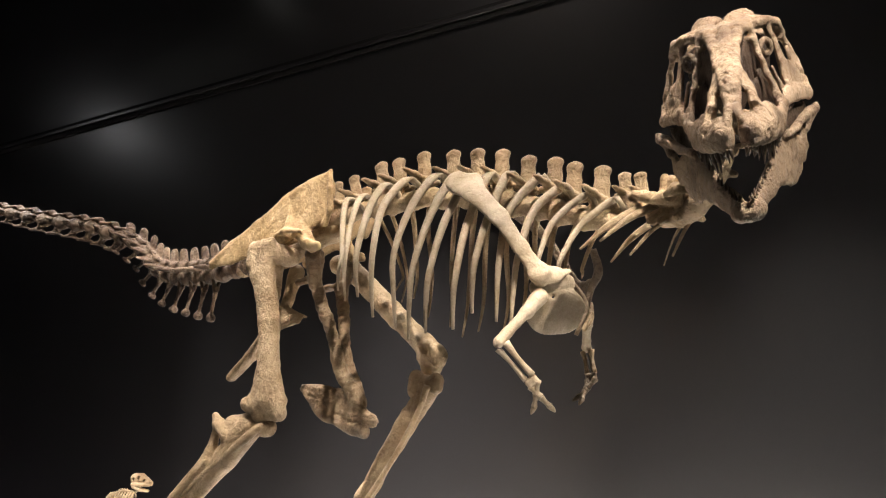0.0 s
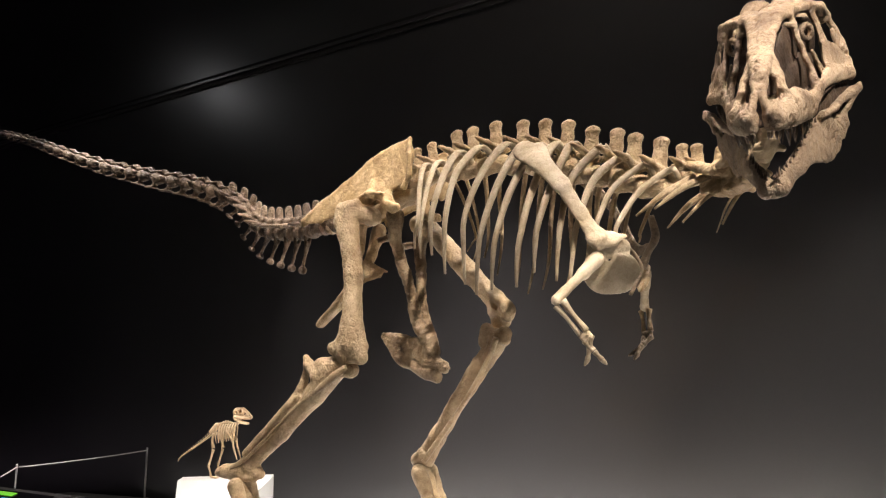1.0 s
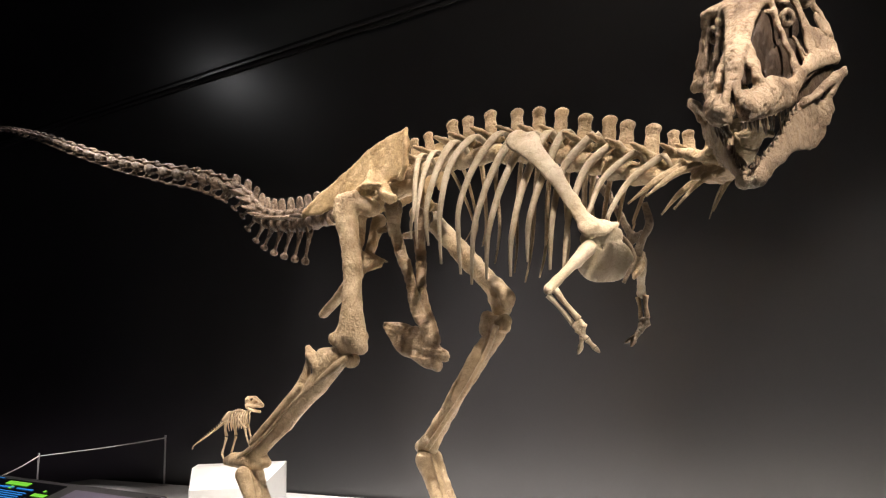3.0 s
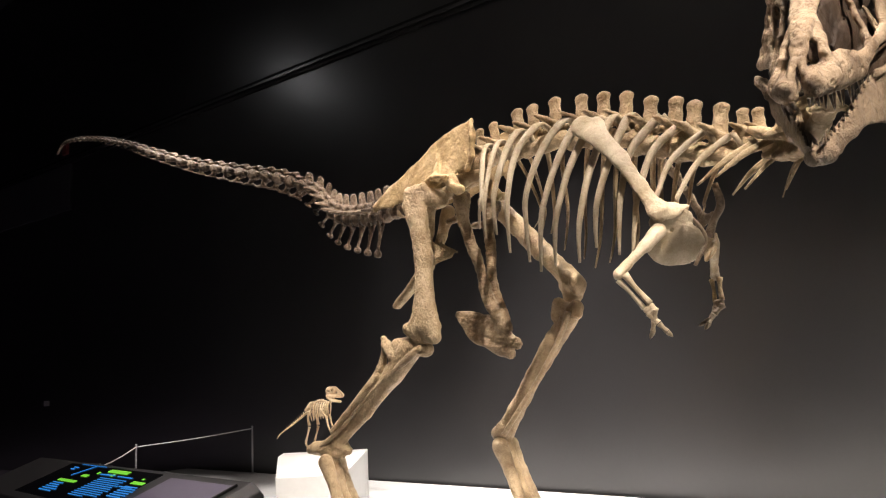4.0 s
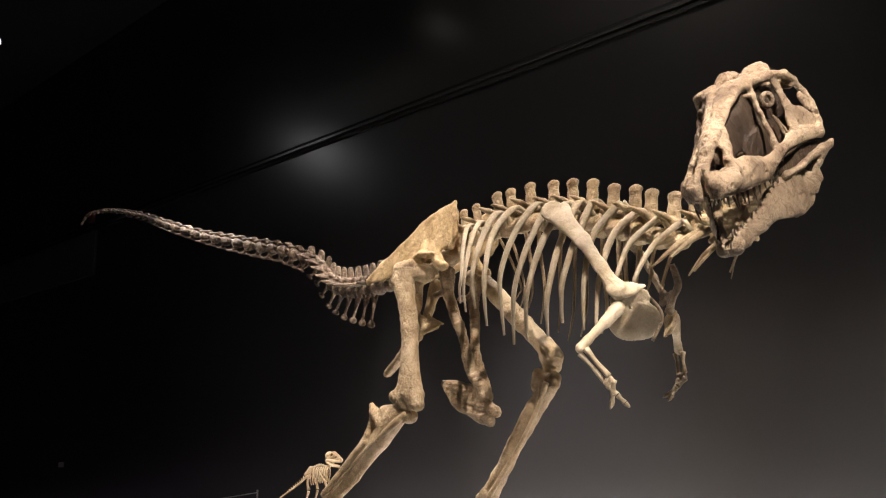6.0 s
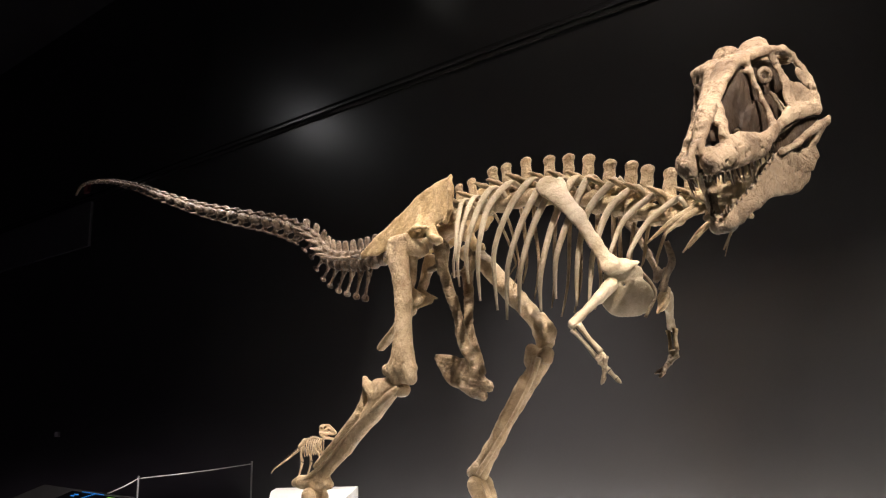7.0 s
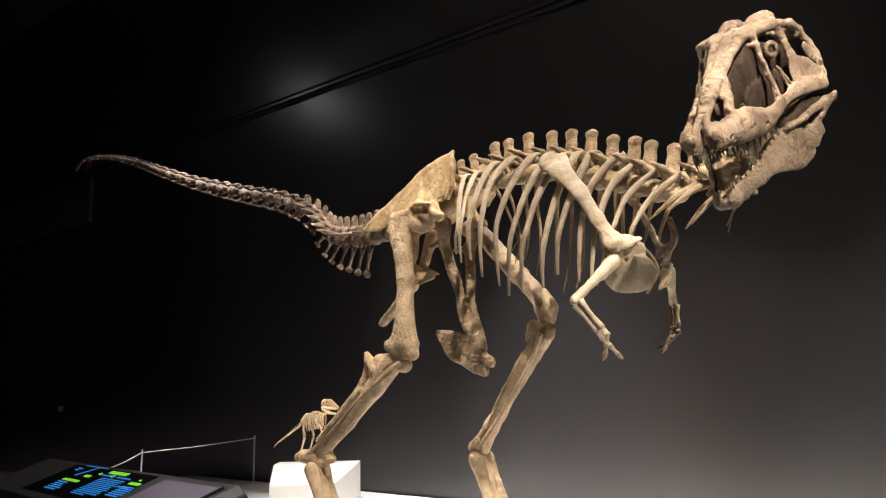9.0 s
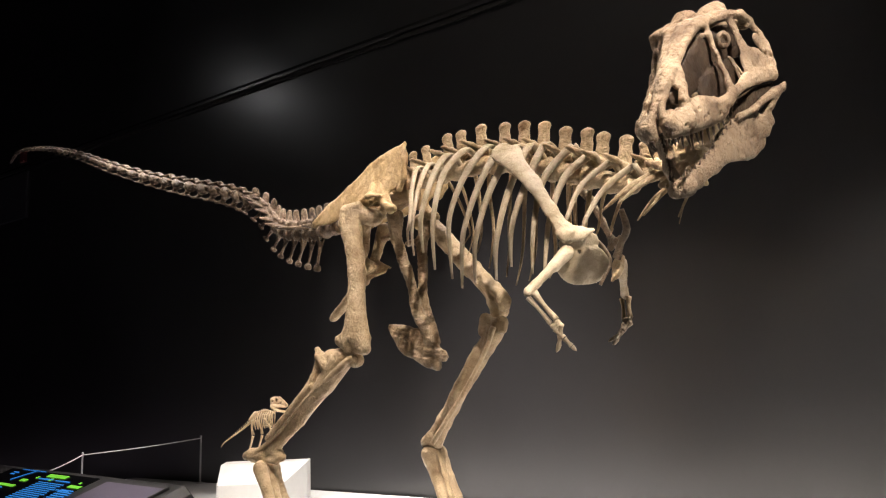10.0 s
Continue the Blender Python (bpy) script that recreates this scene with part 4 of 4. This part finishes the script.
bone("skull_inside", blobs("skull_inside", askew(inner), h=0.008, k=0.014, rough=0.010, seed=72), INNER_SHADE, "brown inner walls and palate of the skull, painted darker as shade", parent=skull)
ring_bm = bmesh.new()
for k_ in range(28):
    w = 2 * math.pi * k_ / 28
    for j in range(8):
        u = 2 * math.pi * j / 8
        r = 0.024 + 0.012 * math.cos(u)
        ring_bm.verts.new((r * math.cos(w), 0.012 * math.sin(u) + 0.002 * (k_ % 2), r * math.sin(w) * 1.1))
ring_bm.verts.ensure_lookup_table()
for k_ in range(28):
    for j in range(8):
        ring_bm.faces.new([ring_bm.verts[i] for i in (k_ * 8 + j, k_ * 8 + (j + 1) % 8, (k_ + 1) % 28 * 8 + (j + 1) % 8, (k_ + 1) % 28 * 8 + j)])
ring = from_bm("eye_ring", ring_bm, False)
for side in (1, -1):
    bone("eye_ring", ring, BONE_SKULL, "pale bony ring in the eye socket", at=pose(0.336 - SKEW * side * 0.135, side * 0.135 - 0.012, 0.289, 0, 0, side * -48), parent=skull)

# -- lower jaw
jw = both([
    *chain([(0.875, 0.026, -0.182), (0.80, 0.046, -0.178), (0.68, 0.084, -0.160), (0.55, 0.122, -0.130)], [0.040, 0.044, 0.048, 0.064], S1, 2.4),
    *chain([(0.58, 0.118, -0.120), (0.46, 0.152, -0.128), (0.37, 0.176, -0.152), (0.31, 0.194, -0.155)], [0.072, 0.090, 0.090, 0.078], S1, 4.6),
    *chain([(0.42, 0.160, -0.205), (0.33, 0.180, -0.215)], [0.034, 0.030], S1, 2.6),
    *chain([(0.36, 0.185, -0.110), (0.27, 0.222, -0.125), (0.215, 0.246, -0.115)], [0.060, 0.055, 0.030], S1, 3.8),
    *chain([(0.46, 0.168, -0.035), (0.34, 0.205, -0.032), (0.25, 0.240, -0.018), (0.180, 0.278, -0.005)], [0.014, 0.016, 0.017, 0.021]),
    *chain([(0.180, 0.278, -0.005), (0.140, 0.297, 0.000), (0.120, 0.306, 0.014)], [0.022, 0.018, 0.011]),
    ((0.44, 0.165, -0.05), (0.38, 0.182, -0.08), 0.030, 0.040, S1, 3.0), ((0.21, 0.252, -0.06), (0.185, 0.272, -0.02), 0.020, 0.018),
    ((0.42, 0.166, -0.075), (0.31, 0.198, -0.085), 0.046, 0.042, S1, 4.0), ((0.30, 0.205, -0.092), (0.225, 0.244, -0.085), 0.034, 0.028, S1, 3.0),
    ((0.880, 0.022, -0.192), (0.870, 0.006, -0.198), 0.036, 0.032),
    ("-", (0.255, 0.33, -0.058), (0.265, 0.14, -0.055), 0.024, 0.022),
    *[("-", *c) for c in chain([(0.575, 0.152, -0.040), (0.530, 0.165, -0.075), (0.470, 0.182, -0.120), (0.400, 0.195, -0.150), (0.365, 0.205, -0.155), (0.335, 0.215, -0.135)], [0.006, 0.008, 0.009, 0.010, 0.009, 0.007])],
])
jaw = bone("lower_jaw", blobs("lower_jaw", askew(jw), h=0.0055, k=0.012, rough=0.012, seed=71), BONE_SKULL, "open lower jaw with a row of teeth", at=SKULL)

tooth = tube("tooth", [(0.010, 0, 0.01, 0.0095), (0.007, 0, -0.02, 0.0082), (0.0, 0, -0.05, 0.0052), (-0.012, 0, -0.075, 0.001)], 9, 7, 1.4, (1, 0, 0))
rng = random.Random(4)
for side in (1, -1):
    rail_up = spline([(1.015, 0.022, 0.035), (0.985, 0.046, 0.030), (0.91, 0.068, 0.022), (0.82, 0.088, 0.010), (0.70, 0.116, 0.000), (0.59, 0.140, 0.012), (0.47, 0.168, 0.060)], 16)
    for i, (x, y, z) in enumerate(rail_up):
        k_ = (0.5 if i < 4 else 0.9 if i < 11 else 0.55) * rng.uniform(0.7, 1.12)
        bone("tooth", tooth, TOOTH, at=pose(x - SKEW * side * y, side * y - 0.012, z, side * rng.uniform(-6, 8), rng.uniform(-10, 12), side * 12) @ Matrix.Diagonal((0.95, 0.95, k_, 1)), parent=skull)
    rail_lo = spline([(0.905, 0.012, -0.150), (0.88, 0.032, -0.146), (0.80, 0.050, -0.138), (0.70, 0.080, -0.112), (0.60, 0.112, -0.075), (0.51, 0.142, -0.045)], 14)
    for i, (x, y, z) in enumerate(rail_lo):
        k_ = (0.3 if i < 2 else 0.38) * rng.uniform(0.4, 1.0)
        bone("tooth", tooth, TOOTH, at=pose(x - SKEW * side * y, side * y - 0.012, z, 180 + side * rng.uniform(-8, 8), rng.uniform(-8, 8), 0) @ Matrix.Diagonal((0.75, 0.75, k_, 1)), parent=jaw)

# ---------------------------------------------------------------- plinth with a small skeleton
bm = bmesh.new()
tops = [(-1.93, 9.15, 0.80), (-1.00, 9.15, 0.80), (-1.00, 8.80, 0.80), (-1.17, 8.22, 0.655), (-1.83, 8.20, 0.655), (-1.92, 8.80, 0.80)]
lowv = [bm.verts.new((x, y, STAGE)) for x, y, z in tops]
topv = [bm.verts.new(p) for p in tops]
bm.faces.new(lowv[::-1])
bm.faces.new([topv[i] for i in (0, 1, 2, 5)])
bm.faces.new([topv[i] for i in (5, 2, 3, 4)])
for i in range(6):
    j = (i + 1) % 6
    bm.faces.new((lowv[i], lowv[j], topv[j], topv[i]))
bmesh.ops.bevel(bm, geom=bm.edges[:], offset=0.004, segments=1, affect="EDGES")
plinth = tagged(part("plinth", from_bm("plinth", bm), PLINTH), "white painted plinth with a sloping front on the stage", "plinth")

mini = thing("small_skeleton", "small tan mounted dinosaur skeleton on the white plinth", "skeleton", pose(-1.50, 8.92, 0.80, 0, 0, -12) @ Matrix.Diagonal((1.0, 1.1, 1.1, 1.0)))


def mini_bone(name, pts, mat=BONE_MINI, count=10, sides=6, parent=None):
    return part(name, tube(name, [(x, y, z, r * 1.35) for x, y, z, r in pts], count, sides), mat, parent or mini)


SPINE = [(-0.10, 0, 0.43, 0.014), (-0.05, 0, 0.475, 0.014), (0.03, 0, 0.50, 0.014), (0.10, 0, 0.485, 0.013), (0.15, 0, 0.50, 0.012), (0.165, 0, 0.57, 0.011)]
for i in range(9):
    x = -0.08 + 0.024 * i
    z = 0.50 - 5.0 * (x - 0.03) ** 2
    mini_bone("back_spine", [(x, 0, z, 0.005), (x - 0.003, 0, z + 0.014, 0.005), (x - 0.006, 0, z + 0.024, 0.006)], count=4, sides=5)
mini_bone("spine", SPINE, count=24)
mini_bone("tail", [(-0.10, 0, 0.42, 0.012), (-0.22, -0.02, 0.33, 0.008), (-0.36, -0.03, 0.24, 0.006), (-0.44, -0.03, 0.19, 0.005), (-0.46, -0.03, 0.155, 0.003)], count=30)
for i in range(14):
    t = i / 13
    p = Vector((-0.12 - 0.30 * t, -0.03 * t, 0.42 - 0.21 * t))
    part("tail_vertebra", tube("tail_vertebra", [(p.x, p.y, p.z - 0.010 * (1.2 - t), 0.004), (p.x - 0.004, p.y, p.z + 0.016 * (1.15 - t), 0.005)], 4, 5), BONE_MINI, mini)
for i in range(8):
    x = -0.055 + 0.026 * i
    for side in (1, -1):
        mini_bone("rib", [(x, side * 0.008, 0.49, 0.006), (x - 0.004, side * 0.050, 0.455, 0.0065), (x - 0.012, side * 0.054, 0.38, 0.006), (x - 0.01, side * 0.028, 0.315 + 0.004 * i, 0.003)], count=9, sides=5)
for side in (1, -1):
    part("hip_blade", blobs("hip_blade", chain([(-0.13, side * 0.03, 0.42), (-0.07, side * 0.03, 0.475)], [0.02, 0.028], Y, 2.2), h=0.006, k=0.01), BONE_MINI, mini)
    s = 0.03 * side
    mini_bone("thigh_bone", [(-0.09, side * 0.045, 0.41, 0.014), (-0.07 + s, side * 0.05, 0.34, 0.009), (-0.055 + s, side * 0.05, 0.27, 0.013)])
    mini_bone("shin_bone", [(-0.055 + s, side * 0.05, 0.26, 0.012), (-0.075 + s, side * 0.05, 0.19, 0.007), (-0.10 + s, side * 0.05, 0.11, 0.010)])
    mini_bone("foot_bone", [(-0.10 + s, side * 0.05, 0.11, 0.009), (-0.08 + s, side * 0.05, 0.06, 0.007), (-0.07 + s, side * 0.05, 0.015, 0.010)])
    for o in (-0.02, 0, 0.02):
        mini_bone("toe_bone", [(-0.07 + s, side * 0.05, 0.014, 0.008), (-0.03 + s, side * 0.05 + o, 0.010, 0.006), (0.0 + s, side * 0.05 + o * 1.6, 0.006, 0.003)], count=5, sides=5)
    mini_bone("shoulder_blade", [(0.04, side * 0.052, 0.43, 0.010), (0.09, side * 0.055, 0.37, 0.008), (0.115, side * 0.045, 0.335, 0.014)])
    mini_bone("upper_arm_bone", [(0.115, side * 0.05, 0.33, 0.009), (0.125, side * 0.055, 0.28, 0.007), (0.135, side * 0.055, 0.255, 0.008)])
    mini_bone("forearm_bone", [(0.135, side * 0.055, 0.25, 0.007), (0.155, side * 0.055, 0.20, 0.005), (0.165, side * 0.05, 0.165, 0.004)])
GROW = pose(0.13, 0, 0.55) @ Matrix.Scale(1.08, 4) @ pose(-0.13, 0, -0.60)
mini_skull = part("skull", blobs("mini_skull", [
    *chain([(0.135, 0, 0.640), (0.185, 0, 0.640), (0.225, 0, 0.620), (0.262, 0, 0.600)], [0.044, 0.042, 0.032, 0.022], Y, 1.15),
    *both(chain([(0.12, 0.036, 0.60), (0.18, 0.034, 0.595), (0.25, 0.014, 0.588)], [0.016, 0.014, 0.012])),
    *both([("-", (0.172, 0.08, 0.650), (0.170, 0.016, 0.648), 0.015, 0.013), ("-", (0.216, 0.07, 0.626), (0.214, 0.010, 0.624), 0.012, 0.010),
           ("-", (0.128, 0.08, 0.640), (0.128, 0.022, 0.640), 0.012, 0.010), ("-", (0.258, 0.05, 0.606), (0.256, 0.006, 0.606), 0.007, 0.006)])], h=0.004, k=0.006), BONE_MINI, mini, at=GROW)
part("lower_jaw", blobs("mini_jaw", both(chain([(0.125, 0.036, 0.585), (0.18, 0.03, 0.555), (0.24, 0.008, 0.545)], [0.014, 0.013, 0.012])), h=0.005, k=0.006), BONE_MINI, mini, at=GROW)

# ---------------------------------------------------------------- barrier
barrier = thing("rope_barrier", "low barrier of slim steel posts with a grey cord", "barrier", PLACE @ pose(-6.88, 0.52, STAGE))
posts = [V(0, -1.68, 0), V(-0.30, -0.10, 0), V(1.58, 1.14, 0)]
tall = [0.66, 0.55, 0.53]
for p, h_ in zip(posts, tall):
    post = part("post", tube("post", [(0, 0, 0.01, 0.013), (0, 0, 0.3, 0.013), (0, 0, h_, 0.013)], 4, 12), STEEL, barrier, at=Matrix.Translation(p))
    part("base", tube("base", [(0, 0, 0.0, 0.06), (0, 0, 0.006, 0.06), (0, 0, 0.012, 0.05)], 4, 20), STEEL, post)
    part("cap", tube("cap", [(0, 0, h_ - 0.01, 0.016), (0, 0, h_ + 0.005, 0.016), (0, 0, h_ + 0.015, 0.010)], 4, 12), STEEL, post)
for a, b, ha, hb in zip(posts, posts[1:], tall, tall[1:]):
    m = a.lerp(b, 0.5)
    part("cord", tube("cord", [(a.x, a.y, ha - 0.025, 0.009), (m.x, m.y, (ha + hb) / 2 - 0.038, 0.009), (b.x, b.y, hb - 0.025, 0.009)], 16, 6), CORD, barrier)

# ---------------------------------------------------------------- console in front of the stage
# x along it, y towards the stage, top falling towards the visitors
con = thing("information_console", "long black sloping information console with a lit screen", "console", PLACE @ pose(0, -1.2, 0))
prof = [(0.0, 0.0), (0.0, 0.93), (-0.03, 0.965), (-0.62, 0.755), (-0.64, 0.70), (-0.50, 0.0)]
bm = bmesh.new()
ends = []
for x, sh in ((-5.2, 0.0), (-1.40, 0.0), (-1.30, 0.05)):
    ends.append([bm.verts.new((x, y * (1 - sh) - 0.01 * (sh > 0), z * (1 - sh))) for y, z in prof])
bm.faces.new(ends[0])
bm.faces.new(ends[2][::-1])
for e0, e1 in zip(ends, ends[1:]):
    for i in range(6):
        j = (i + 1) % 6
        bm.faces.new((e0[i], e1[i], e1[j], e0[j]))
bmesh.ops.bevel(bm, geom=bm.edges[:], offset=0.006, segments=1, affect="EDGES")
part("body", from_bm("console_body", bm), CONSOLE, con)
SLOPE = pose(0, -0.03, 0.965) @ Matrix.Rotation(math.atan2(0.21, 0.59), 4, "X")  # x along, y up the slope, z off it
screen = part("screen", box("screen", 1.75, 0.5, 0.006, m=pose(-3.42, -0.30, 0.003)), plain("screen_glass", (0.006, 0.006, 0.008), 0.12), con, "black glass screen with blue and green writing", at=SLOPE)
bars = lambda name, x, y, w, h, mat: part(name, box(name, w, h, 0.002, m=pose(x + w / 2 + 0.12, y - h / 2, 0.0095)), mat, screen)
bars("title_bar", -3.50, -0.075, 0.36, 0.045, GLOW_GREEN)
rng = random.Random(9)
bars("text_bar", -3.44, -0.145, 0.16, 0.014, GLOW_BLUE)
for x, y, w in ((-3.22, -0.15, 0.26), (-3.55, -0.15, 0.2), (-4.22, -0.10, 0.1), (-4.22, -0.13, 0.08), (-2.93, -0.27, 0.22)):
    bars("text_bar", x, y, w, 0.014, GLOW_BLUE)
for i in range(11):
    bars("text_bar", -3.44, -0.20 - 0.026 * i, 0.50 * (0.55 if i == 10 else rng.uniform(0.9, 1.0)), 0.009, GLOW_BLUE)
for i in range(6):
    bars("text_bar", -2.86, -0.26 - 0.028 * i, 0.28 * rng.uniform(0.75, 1.0), 0.013, GLOW_BLUE)
for i in range(5):
    bars("text_bar", -4.05, -0.345 - 0.03 * i, 0.3 * rng.uniform(0.6, 1.0), 0.013, GLOW_BLUE)
for x, y, w, h in ((-3.80, -0.19, 0.12, 0.035), (-4.05, -0.29, 0.36, 0.032), (-2.86, -0.19, 0.2, 0.035), (-2.80, -0.14, 0.03, 0.02), (-3.34, -0.135, 0.04, 0.035), (-3.62, -0.13, 0.035, 0.03)):
    bars("heading_bar", x, y, w, h, GLOW_GREEN)
part("diagram_line", box("diagram_line", 0.22, 0.018, 0.002, m=pose(-3.80, -0.14, 0.0095, 0, 0, 52)), GLOW_BLUE, screen)
part("diagram_frame", box("diagram_frame", 0.50, 0.006, 0.002, m=pose(-3.80, -0.05, 0.0095)), GLOW_BLUE, screen)
graphic = part("graphic_panel", box("graphic_panel", 0.86, 0.46, 0.008, 0.003, m=pose(-1.93, -0.31, 0.004)), LILAC, con, "pale lilac printed panel let into the console", at=SLOPE)
part("panel_edge", box("panel_edge", 0.02, 0.48, 0.02, 0.004, m=pose(-1.48, -0.31, 0.01)), CONSOLE, con, at=SLOPE)

# ---------------------------------------------------------------- lamps and small fittings
def stage_lamp(at, to, lit=True):
    ob = thing("spotlight", "black stage spotlight hung from the dark ceiling", "spotlight", PLACE @ look(V(*at), V(*to)), "ceiling spotlights")
    part("housing", tube("housing", [(0, 0, 0.32, 0.05), (0, 0, 0.28, 0.085), (0, 0, 0.1, 0.095), (0, 0, 0.04, 0.11)], 12, 20), BLACK, ob)
    part("lens", tube("lens", [(0, 0, 0.038, 0.085), (0, 0, 0.030, 0.085)], 2, 20), GLOW_LAMP if lit else BLACK, ob)
    inv = (PLACE @ look(V(*at), V(*to))).inverted()
    top = inv @ (PLACE @ V(at[0], at[1], HALL_TOP))
    part("hanger", tube("hanger", [(0, 0, 0.22, 0.015), (*(Vector((0, 0, 0.22)).lerp(top, 0.5)), 0.015), (*top, 0.015)], 4, 8), BLACK, ob)
    return ob


# every light gets a housing, the added fill lamps too
for n_, a_, t_, w_, c_, b_, col_ in SPOTS:
    ob_a, ob_t = Vector(a_), Vector(t_)
    stage_lamp(tuple(ob_a), tuple(ob_t))

tagged(part("alarm_box", box("alarm_box", 0.16, 0.07, 0.24, 0.01, m=pose(-12.9, -0.035, 6.42)), SIGN_PINK, at=BACK), "small dull red box high on the dark wall", "alarm box")
tagged(part("switch_box", box("switch_box", 0.16, 0.04, 0.10, 0.008, m=pose(-13.4, -0.02, 1.34)), CORD, at=BACK), "small grey switch box on the dark wall", "switch box")
